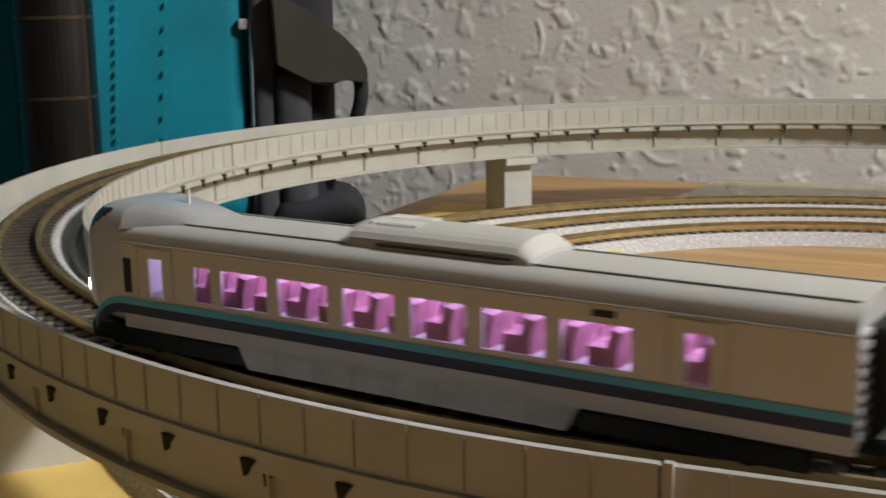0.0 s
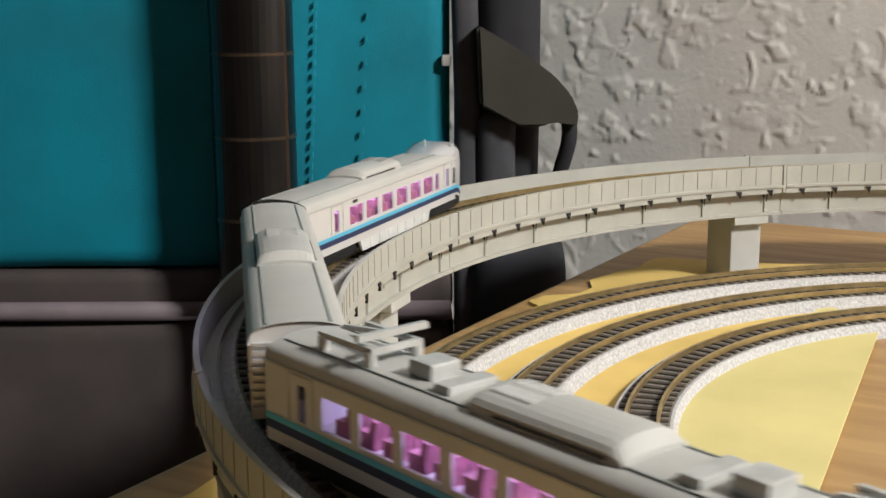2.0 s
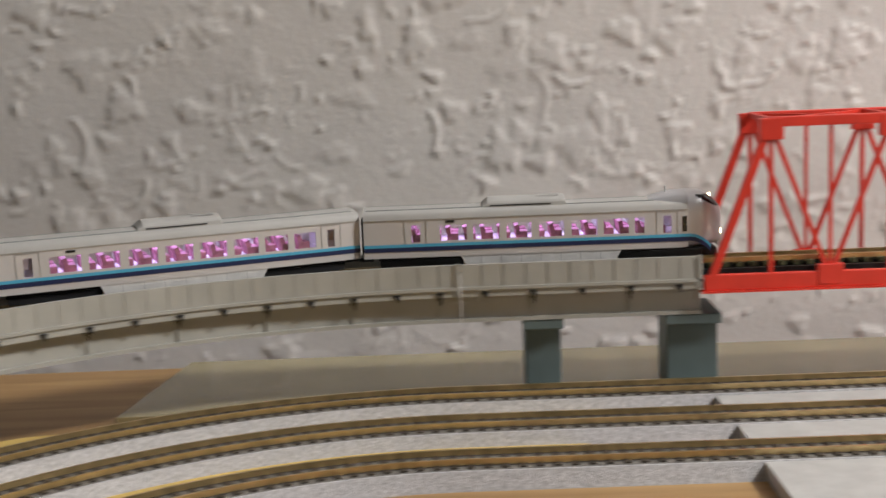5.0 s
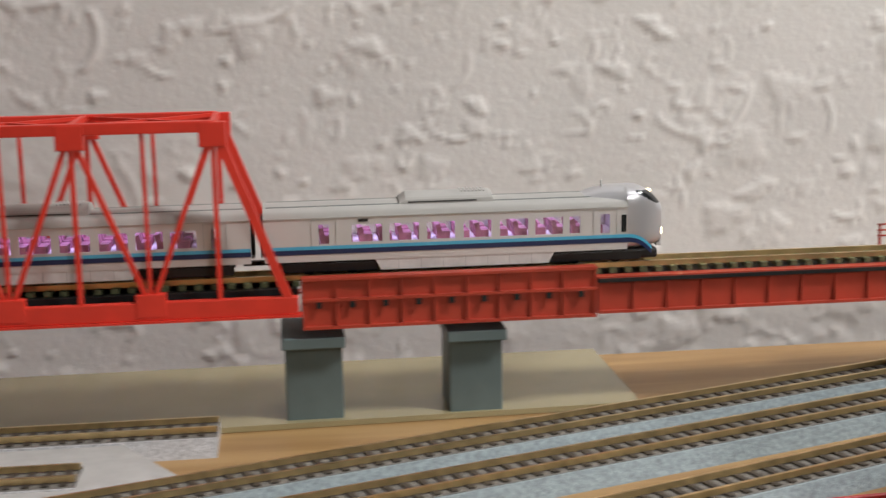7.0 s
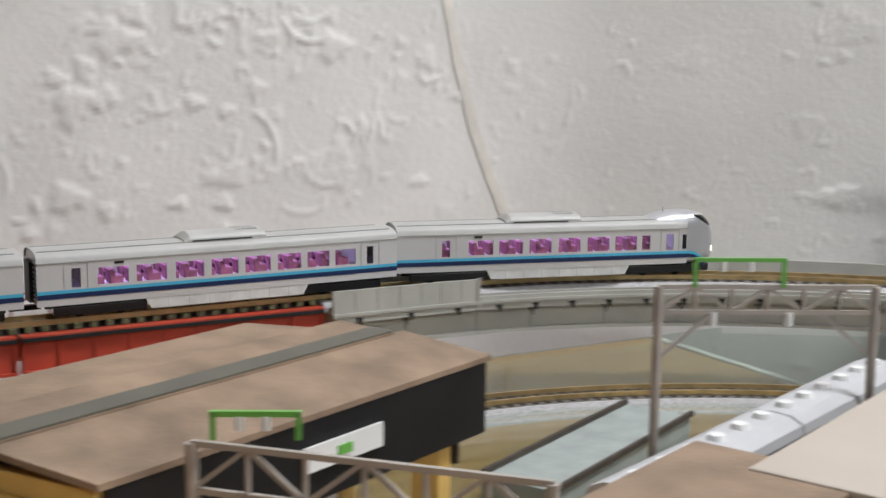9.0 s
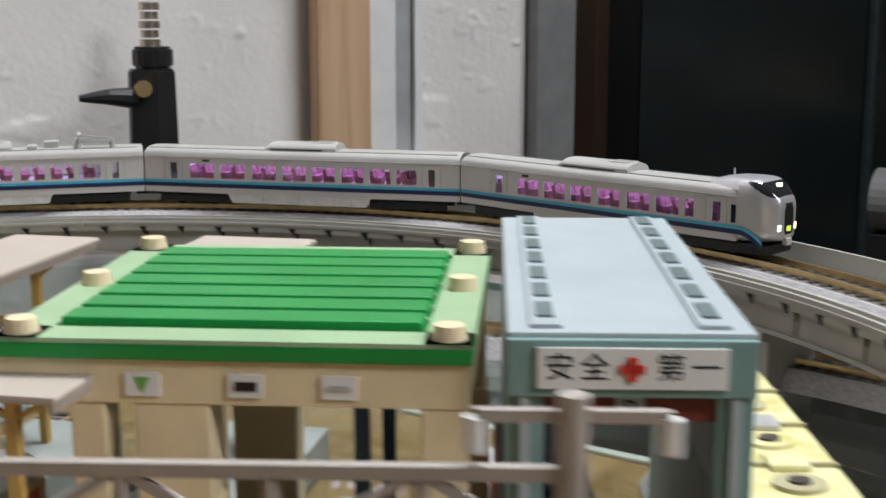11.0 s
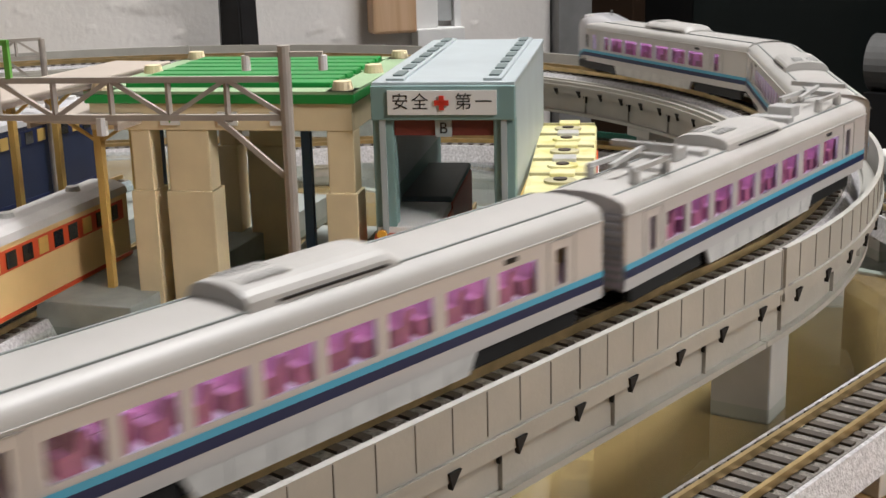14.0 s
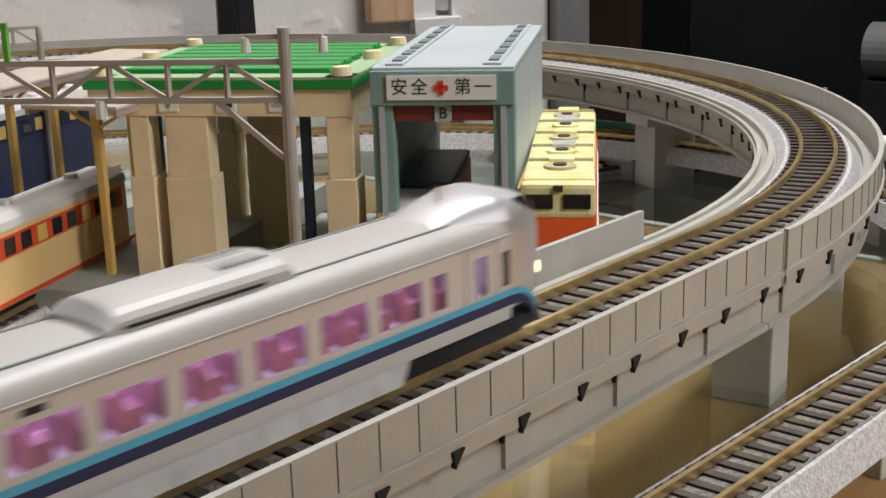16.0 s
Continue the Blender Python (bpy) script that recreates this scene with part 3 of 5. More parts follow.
def cab(t):
    """The rounded cab end of a leading car."""
    rows = [nose_row(i / 40) for i in range(41)]
    x, hw, zt, zb = rows[-1]
    rows += [(x + 0.0006, hw * 0.93, zt - 0.0010, zb + 0.0006), (x + 0.0009, hw * 0.70, zt - 0.0024, zb + 0.0016), (x + 0.0011, 0.0029, zt - 0.0030, zb + 0.0022)]
    v, f = loft(rows, 96)
    groups = {"shell": [], "windscreen": [], "front_door": []}
    for q in f:
        c = sum((Vector(v[i]) for i in q), Vector()) / len(q)
        if c.x > 0.0612 and c.z > 0.0210 + max(0, (0.0690 - c.x)) * 0.55 and c.z < 0.0259 and len(q) == 4:
            groups["windscreen"].append(q)
        elif c.x > 0.0700 and abs(c.y) < 0.0023 and c.z > 0.0082 and c.z < 0.0192:
            groups["front_door"].append(q)
        else:
            groups["shell"].append(q)
    for name, material in (("shell", NOSE), ("windscreen", DKGLASS), ("front_door", BLACK)):
        if groups[name]:
            me = mesh_of(name, v, groups[name])
            part("cab_" + name, me, material, t, smooth=True)
    for y in (-1, 1):
        part("headlamp", boxes((0.0700, y * 0.0046 - 0.0010, 0.0098, 0.0716, y * 0.0046 + 0.0010, 0.0120), bevel=0.0003), HEAD, t, "glowing headlamp")
    part("roof_lamp", boxes((0.0672, -0.0013, 0.0242, 0.0684, 0.0013, 0.0253), bevel=0.0003), HEAD, t, "glowing amber roof lamp")
    for y in (-1, 1):
        a, b = sorted((y * (HW - 0.0004), y * (HW + 0.00015)))
        part("cab_side_window", boxes((0.0556, a, ZW0, 0.0574, b, ZW1)), DKGLASS, t, "dark cab side window")
    part("destination_sign", boxes((0.0718, -0.0013, 0.0095, 0.0721, 0.0013, 0.0112)), LED, t, "small lit yellow-green sign")
    part("coupler_cover", boxes((0.0705, -0.0016, 0.0046, 0.0726, 0.0016, 0.0072), bevel=0.0004), BODY, t)
    part("snow_plough", boxes((0.0560, -0.0075, 0.0014, 0.0695, 0.0075, 0.0050), bevel=0.0010), BLACK, t)
    bm = bmesh.new()
    ring = []
    for x, z, w in ((0.0425, 0.0243, 0.0060), (0.0480, 0.0262, 0.0066), (0.0530, 0.0270, 0.0074), (0.0582, 0.0271, 0.0086)):
        ring.append([bm.verts.new((x, y * w, 0.0228 + (z - 0.0228) * k)) for y, k in ((-1.12, 0), (-1, 0.6), (-0.6, 0.95), (0, 1), (0.6, 0.95), (1, 0.6), (1.12, 0))])
    for a, b in zip(ring, ring[1:]):
        for i in range(6):
            bm.faces.new((a[i], a[i + 1], b[i + 1], b[i]))
    part("cab_fairing", bm, NOSE, t, smooth=True)
    bm = bmesh.new()
    rod(bm, (0.0505, 0.0, 0.0248), (0.0505, 0.0, 0.0290), 0.00035, 6)
    part("aerial", bm, GREY, t)


def bogie(t, x):
    b = part("bogie", boxes((x - 0.0165, -0.0078, 0.0012, x + 0.0165, -0.0060, 0.0045), (x - 0.0165, 0.0060, 0.0012, x + 0.0165, 0.0078, 0.0045), (x - 0.004, -0.006, 0.0022, x + 0.004, 0.006, 0.0048), bevel=0.0004), BLACK, t, "black bogie")
    for dx in (-0.0075, 0.0075):
        bm = bmesh.new()
        for y in (-0.0046, 0.0046):
            rod(bm, (x + dx, y - 0.0009, 0.0029), (x + dx, y + 0.0009, 0.0029), 0.0029, 14)
        rod(bm, (x + dx, -0.0046, 0.0029), (x + dx, 0.0046, 0.0029), 0.0007, 6)
        part("wheelset", bm, BLACK, b)


def stripes(t, x0, x1, lead):
    for sgn in (-1, 1):
        for name, m, za, zb in (("navy_stripe", NAVY, 0.0079, 0.0096), ("sky_stripe", SKY, 0.0096, 0.0108)):
            pts = [(x0, HW, 0.0), (x1, HW, 0.0)]
            if lead:
                for i in range(1, 13):
                    x, hw, _, _ = nose_row(i / 17)
                    pts.append((x, hw, -0.0048 * (i / 12) ** 2.2))
            bm = bmesh.new()
            for (xa, ya, da), (xb, yb, db) in zip(pts, pts[1:]):
                e = 0.00018
                v = [bm.verts.new(p) for p in ((xa, sgn * (ya + e), za + da), (xb, sgn * (yb + e), za + db), (xb, sgn * (yb + e), zb + db), (xa, sgn * (ya + e), zb + da))]
                bm.faces.new(v)
            bmesh.ops.remove_doubles(bm, verts=bm.verts[:], dist=1e-6)
            part(name, bm, m, t)


def roof_unit(t, x0, x1):
    """Long arched air-conditioner on the roof, its ends cut short, with slits across the top."""
    bm = bmesh.new()
    ring = []
    for x, k in ((x0, 0.25), (x0 + 0.0022, 0.93), (x0 + 0.004, 1.0), (x1 - 0.0014, 1.0), (x1 - 0.0004, 0.92), (x1, 0.20)):
        ring.append([bm.verts.new((x, 0.0069 * math.cos(math.pi * j / 12), 0.0237 + (0.0008 + 0.0029 * k) * math.sin(math.pi * j / 12) ** 0.62)) for j in range(13)])
    for a, b in zip(ring, ring[1:]):
        for i in range(12):
            bm.faces.new((a[i], a[i + 1], b[i + 1], b[i]))
    bm.faces.new(ring[0])
    bm.faces.new(list(reversed(ring[-1])))
    unit = part("roof_unit", bm, ROOF, t)
    g = bmesh.new()
    for i in range(7):
        x = x1 - 0.0030 - i * 0.0013
        for y in (-0.0022, 0.0022):
            bmesh.ops.create_cube(g, size=1, matrix=Matrix.Translation((x, y, 0.02728)) @ Matrix.Diagonal((0.0005, 0.0032, 0.0004, 1)))
    tagged(part("vent_slots", g, GREY, unit), kind="stuff")
    for y in (-1, 1):
        part("side_slot", boxes((x0 + 0.003, y * 0.00685 - 0.0002, 0.0243, x1 - 0.006, y * 0.00685 + 0.0002, 0.0247)), BLACK, unit)


def make_car(kind, label):
    """kind: lead, middle, power (gear on the roof) or short (many narrow windows)."""
    t = thing("train_car", label, "model train", group="cars of the model express train")
    u = lambda f: -HALF + 2 * HALF * f
    lead = kind == "lead"
    if lead:
        win = [(0.216, 0.292), (0.31, 0.384), (0.404, 0.474), (0.496, 0.566), (0.588, 0.66), (0.678, 0.749), (0.766, 0.793)]
        doors, x1 = [(0.135, 0.16), (0.846, 0.870)], 0.0578
    elif kind == "short":
        win = [(0.20 + 0.052 * i, 0.237 + 0.052 * i) for i in range(12)]
        doors, x1 = [(0.085, 0.11), (0.895, 0.915)], HALF
    else:
        win = [(0.15, 0.23), (0.25, 0.33), (0.353, 0.43), (0.45, 0.525), (0.544, 0.617), (0.637, 0.706), (0.724, 0.79), (0.808, 0.87)]
        doors, x1 = [(0.085, 0.108), (0.905, 0.925)], HALF
    openings = [(u(a), u(b), ZW0, ZW1) for a, b in win] + [(u(a), u(b), ZW0 - 0.0004, ZW1 + 0.0004) for a, b in doors]
    openings = [o for o in openings if o[1] < x1 - 0.001]
    for sgn in (-1, 1):
        part("side_wall", side_wall(-HALF, x1, openings, sgn), BODY, t)
        for o in openings:
            e = HW - 0.0004
            bm = bmesh.new()
            bm.faces.new([bm.verts.new((p, sgn * e, q)) for p, q in ((o[0], o[2]), (o[1], o[2]), (o[1], o[3]), (o[0], o[3]))])
            ob = part("window_pane", bm, PANE, t)
            ob.visible_shadow = False
        for a, b in doors:
            xa, xb = u(a) - 0.0026, u(b) + 0.0026
            if xb < x1:
                part("door_frame", boxes(*[(xa if k == 0 else xb - 0.00025, sgn * HW, 0.0110, xa + 0.00025 if k == 0 else xb, sgn * (HW + 0.0002), 0.0200) for k in (0, 1)], (xa, sgn * HW, 0.0198, xb, sgn * (HW + 0.0002), 0.02005)), GREY, t)
        x = u(0.245 if lead else 0.205)
        part("side_sign", boxes((x - 0.0017, sgn * HW, 0.0188, x + 0.0017, sgn * (HW + 0.0002), 0.0197)), BLACK, t)
        bm = boxes((-0.0295, sgn * 0.0091 - 0.0004, 0.0016, 0.0295, sgn * 0.0091 + 0.0004, 0.0054))
        for v in bm.verts:
            if v.co.z > 0.004:
                v.co.x *= 1.07
        skirt = part("skirt", bm, UNDER, t, "pale grey skirt panel")
        for k in range(-3, 4):
            part("panel_gap", boxes((k * 0.0078 - 0.00012, sgn * 0.0095, 0.0018, k * 0.0078 + 0.00012, sgn * 0.0096, 0.0052)), GREY, skirt)
        part("gutter", boxes((-HALF, sgn * HW, 0.02035, x1, sgn * (HW + 0.0003), 0.0207)), ROOF, t)
    # roof shell
    pts = [(-y, z) for y, z in ROOFPTS] + [(y, z) for y, z in reversed(ROOFPTS[:-1])]
    bm = bmesh.new()
    a = [bm.verts.new((-HALF, y, z)) for y, z in pts]
    b = [bm.verts.new((x1 + (0.0012 if lead else 0), y, z)) for y, z in pts]
    for i in range(len(pts) - 1):
        bm.faces.new((a[i], a[i + 1], b[i + 1], b[i]))
    part("roof", bm, ROOF, t, smooth=True)
    for y in (-0.0062, 0.0062):
        part("roof_seam", boxes((-HALF + 0.001, y - 0.0002, 0.0238, x1 - 0.002, y + 0.0002, 0.02425)), DKCONC, t)
    ends = [-HALF] if lead else [-HALF, HALF]
    for x in ends:
        bm = bmesh.new()
        prof = [(-HW, Z0), (HW, Z0)] + [(y, z) for y, z in ROOFPTS] + [(-y, z) for y, z in reversed(ROOFPTS[:-1])]
        bm.faces.new([bm.verts.new((x - math.copysign(0.0006, x), y, z)) for y, z in prof])
        end = part("end_wall", bm, BODY if not lead else GREY, t)
        s = math.copysign(1, x)
        for k in range(9):
            z = 0.0072 + 0.0016 * k
            part("end_rib", boxes(*[(x - s * 0.0006, y - 0.0022, z, x + s * 0.0002, y + 0.0022, z + 0.0007) for y in (-0.0068, 0.0068)]), NOSE, end)
        part("gangway", boxes(*[(x - s * 0.0006 + s * 0.0004 * k, -0.0042, 0.0062, x - s * 0.0006 + s * 0.0004 * (k + 0.5), 0.0042, 0.0205) for k in range(0, 5)]), BLACK, t)
        part("coupler", boxes((x - 0.003, -0.001, 0.0030, x + 0.003, 0.001, 0.0046)), BLACK, t)
    # inside
    part("cabin_floor", boxes((-HALF + 0.001, -HW + 0.0008, 0.0060, x1, HW - 0.0008, 0.0112)), INNER, t)
    part("cabin_lights", boxes((u(0.14), -0.0045, 0.0198, u(0.81), 0.0045, 0.0202)), GLOW, t, "lilac cabin lighting")
    seats = bmesh.new()
    n = 21 if kind == "short" else 15
    for i in range(n):
        x = u(0.152) + (u(0.885) - u(0.152)) * i / n
        for y in (-0.0066, -0.0032, 0.0032, 0.0066):
            bmesh.ops.create_cube(seats, size=1, matrix=Matrix.Translation((x + 0.0003, y, 0.0126)) @ Matrix.Diagonal((0.0044, 0.0031, 0.0028, 1)))
            bmesh.ops.create_cube(seats, size=1, matrix=Matrix.Translation((x - 0.0013, y, 0.0146)) @ Matrix.Rotation(radians(-14), 4, "Y") @ Matrix.Diagonal((0.0017, 0.0031, 0.0040, 1)))
    part("seat_rows", seats, SEAT, t, "rose-red seats seen through the windows")
    for f in (0.125, 0.893):
        part("partition", boxes((u(f) - 0.0003, -HW + 0.001, 0.0112, u(f) + 0.0003, HW - 0.001, 0.0200)), INNER, t)
    part("underfloor", boxes((-0.064, -0.0068, 0.0040, min(x1, 0.064), 0.0068, 0.0060)), BLACK, t)
    part("equipment_box", boxes((-0.012, -0.0094, 0.0016, 0.004, 0.0094, 0.0050), bevel=0.0003), UNDER, t)
    for x in (-0.047, 0.047):
        bogie(t, x)
    stripes(t, -HALF, x1, lead)
    if lead:
        roof_unit(t, -0.0225, 0.0105)
        cab(t)
    else:
        roof_unit(t, -0.016, 0.016)
    if kind == "power":
        for x in (-0.052, 0.050):
            gear(t, x, 1 if x > 0 else -1)
    return t


def gear(t, x, s):
    """Folded current collector with its insulators and switch boxes."""
    for dx in (-0.007, 0.007):
        for y in (-0.0050, 0.0050):
            part("insulator", rod(bmesh.new(), (x + dx, y, 0.0242), (x + dx, y, 0.0268), 0.0011, 8), GREY, t)
    bm = bar(bmesh.new(), (x - 0.008, -0.0050, 0.0270), (x + 0.008, -0.0050, 0.0270), 0.0010)
    bar(bm, (x - 0.008, 0.0050, 0.0270), (x + 0.008, 0.0050, 0.0270), 0.0010)
    bar(bm, (x - 0.0075, -0.0055, 0.0270), (x - 0.0075, 0.0055, 0.0270), 0.0011)
    bar(bm, (x + 0.0075, 0, 0.0274), (x - 0.0065, 0, 0.0290), 0.0009)
    bar(bm, (x - 0.0065, -0.0075, 0.0294), (x - 0.0065, 0.0075, 0.0294), 0.0012)
    part("current_collector", bm, GREY, t)
    part("switch_box", boxes((x - s * 0.018 - 0.003, -0.0032, 0.0244, x - s * 0.018 + 0.003, 0.0032, 0.0272), bevel=0.0004), GREY, t)
    part("cable_cover", boxes((x - s * 0.026 - 0.002, -0.0052, 0.0238, x - s * 0.026 + 0.002, 0.0052, 0.0256), bevel=0.0004), GREY, t)


CARS = [make_car("lead", "silver-white leading express car with navy and sky-blue stripe"),
        make_car("middle", "silver-white middle express car with lit windows"),
        make_car("power", "silver-white express car with current collectors on the roof"),
        make_car("short", "silver-white express car with many narrow lit windows"),
        make_car("lead", "silver-white trailing express car with a dark cab window")]
PITCH, BOGIE = 0.1435, 0.047


def head_at(t):
    """Distance of the train's nose along the loop; it gathers speed."""
    return 0.115588 + 0.174478 * t - 0.00332549 * t ** 2 + 0.000518262 * t ** 3 - 1.481872e-05 * t ** 4


def car_pose(t, k):
    c = head_at(t) - 0.0705 - k * PITCH
    a, b = Vector(loop_at(c + BOGIE)[:2]), Vector(loop_at(c - BOGIE)[:2])
    m, d = (a + b) / 2, a - b
    return pose(m.x, m.y, RAIL_Z, 0, 0, math.degrees(math.atan2(d.y, d.x)) + (180 if k == 4 else 0))


def motions():
    for k, car in enumerate(CARS):
        walk(car, [(i / 5, car_pose(i / 5, k)) for i in range(81)])

# ---------------------------------------------------------------- yard and station
STEP = 24.5


def local(x, y, ang, z=0.0):
    return pose(x, y, z, 0, 0, ang)


BROWN = mat("shed_roof_brown", (0.26, 0.185, 0.125), 0.8, vary=0.28, scale=55, bump=0.3, bscale=700)
OLIVE = mat("skylight_olive", (0.10, 0.095, 0.072), 0.5, vary=0.12, scale=60)
TIMBER = mat("post_ochre", (0.62, 0.42, 0.12), 0.6, vary=0.14, scale=60, bump=0.1)
CREAM = mat("cream_plastic", (0.76, 0.64, 0.41), 0.55, vary=0.07, scale=60, bump=0.06)
LTCREAM = mat("canopy_cream", (0.47, 0.41, 0.35), 0.6, vary=0.05, scale=30)
GREEN = mat("roof_green", (0.02, 0.26, 0.045), 0.4, vary=0.08, scale=60)
PALEGREEN = mat("roof_pale_green", (0.33, 0.47, 0.27), 0.5, vary=0.07, scale=60)
TEAL = mat("shed_teal_grey", (0.20, 0.31, 0.30), 0.5, vary=0.08, scale=60)
LTTEAL = mat("shed_light_grey", (0.40, 0.45, 0.47), 0.5, vary=0.06, scale=60)
WHITE = mat("white_plastic", (0.78, 0.78, 0.77), 0.45, vary=0.04, scale=60)
ORANGE = mat("loco_orange", (0.72, 0.11, 0.02), 0.4, vary=0.07, scale=60)
AMBER = mat("lamp_amber", (0.9, 0.45, 0.05), 0.4, vary=0.05)
LEMON = mat("loco_lemon", (0.78, 0.74, 0.46), 0.5, scale=130, second=(0.62, 0.57, 0.20))
BUFF = mat("railcar_cream", (0.68, 0.48, 0.22), 0.5, vary=0.06, scale=60)
CARROT = mat("railcar_red_orange", (0.55, 0.07, 0.02), 0.45, vary=0.08, scale=60)
BLUE = mat("post_navy", (0.02, 0.07, 0.16), 0.5, vary=0.1)
STEEL = mat("mast_grey", (0.42, 0.38, 0.34), 0.5, 0.1, vary=0.12, scale=120)
LIME = mat("frame_lime", (0.16, 0.42, 0.07), 0.5, vary=0.06)
SIGNRED = mat("sign_red", (0.65, 0.04, 0.02), 0.5)
MAROON = mat("header_maroon", (0.16, 0.03, 0.02), 0.5)
BLUEBED = mat("ballast_blue_grey", (0.30, 0.35, 0.37), 0.85, vary=0.25, scale=700, bump=0.4, bscale=1500)
PLATGREY = mat("platform_grey", (0.33, 0.36, 0.34), 0.8, vary=0.12, scale=90, bump=0.1)
EDGE = mat("glass_edge_green", (0.07, 0.22, 0.17), 0.2, vary=0.1)

# glass sheet on the table's end, and its green edge
def sheet_glass():
    m = bpy.data.materials.new("sheet_glass")
    m.use_nodes = True
    nt = m.node_tree
    nt.nodes.remove(nt.nodes["Principled BSDF"])
    tr, gl, mx, fr = (nt.nodes.new("ShaderNode" + k) for k in ("BsdfTransparent", "BsdfGlossy", "MixShader", "LayerWeight"))
    tr.inputs["Color"].default_value = (0.84, 0.90, 0.86, 1)
    gl.inputs["Roughness"].default_value = 0.03
    fr.inputs["Blend"].default_value = 0.09
    nt.links.new(fr.outputs["Facing"], mx.inputs[0])
    nt.links.new(tr.outputs[0], mx.inputs[1])
    nt.links.new(gl.outputs[0], mx.inputs[2])
    nt.links.new(mx.outputs[0], nt.nodes["Material Output"].inputs["Surface"])
    return m


plate = thing("glass_sheet", "clear glass sheet overhanging the table's end", "glass")
bm = boxes((0.285, -0.284, 0.0008, 0.706, 0.320, 0.0042))
ob = part("pane", bm, sheet_glass(), plate)
ob.visible_shadow = False
part("edge", boxes((0.285, -0.2848, 0.0008, 0.706, -0.2842, 0.0042)), EDGE, plate, "dark green glass edge")
part("edge", boxes((0.7062, -0.2848, 0.0008, 0.7068, 0.320, 0.0042)), EDGE, plate)

# yard tracks, turnout plates
for x0, y0, x1, y1 in ((-0.14, 0.168, 0.26, 0.292), (-0.12, 0.142, 0.26, 0.262), (-0.02, 0.128, 0.20, 0.206)):
    track(line_path(x0, y0, x1, y1), 0.0082, "yard track on blue-grey ballast", bed=BLUEBED, group="yard tracks")
PLATE = mat("turnout_plate", (0.50, 0.49, 0.47), 0.7, vary=0.08, scale=120, bump=0.15)
card("turnout_base", [(-0.256, 0.118), (-0.10, 0.118), (-0.06, 0.205), (-0.08, 0.236), (-0.256, 0.236)], 0.0004, PLATE, "pale grey base plate of the track switches", 0.0052)


def switch_lever(x, y):
    t = thing("switch_stand", "small black switch stand with a round target", "switch stand", local(x, y, 10, 0.0056), group="switch stands")
    part("base", boxes((-0.004, -0.0025, 0, 0.004, 0.0025, 0.002), bevel=0.0003), TIMBER, t)
    bm = bmesh.new()
    rod(bm, (0, 0, 0.002), (0, 0, 0.011), 0.0007, 6)
    part("stem", bm, BLACK, t)
    bm = bmesh.new()
    rod(bm, (0, 0, 0.0065), (0, 0, 0.0085), 0.0033, 14)
    part("target", bm, BLACK, t)
    part("arm", bar(bmesh.new(), (-0.0028, 0, 0.0108), (0.0028, 0, 0.0132), 0.0009), BLACK, t)


for x, y in ((-0.205, 0.140), (-0.178, 0.222), (-0.196, 0.205), (-0.14, 0.225)):
    switch_lever(x, y)
wire = bpy.data.curves.new("red_wire", "CURVE")
wire.dimensions, wire.bevel_depth, wire.bevel_resolution = "3D", 0.0009, 3
sp = wire.splines.new("BEZIER")
pts = [(-0.03, 0.115, 0.0010), (0.03, 0.135, 0.0010), (0.075, 0.155, 0.002), (0.125, 0.165, 0.0010), (0.17, 0.168, 0.001)]
sp.bezier_points.add(len(pts) - 1)
for b, c in zip(sp.bezier_points, pts):
    b.co, b.handle_left_type, b.handle_right_type = c, "AUTO", "AUTO"
ob = tagged(new("red_wire", wire), "thin red electric wire lying beside the yard tracks", "wire")
wire.materials.append(mat("wire_red", (0.5, 0.02, 0.02), 0.4))


SHED_A, SKEW = local(0.1300, 0.1225, 24), 0.372


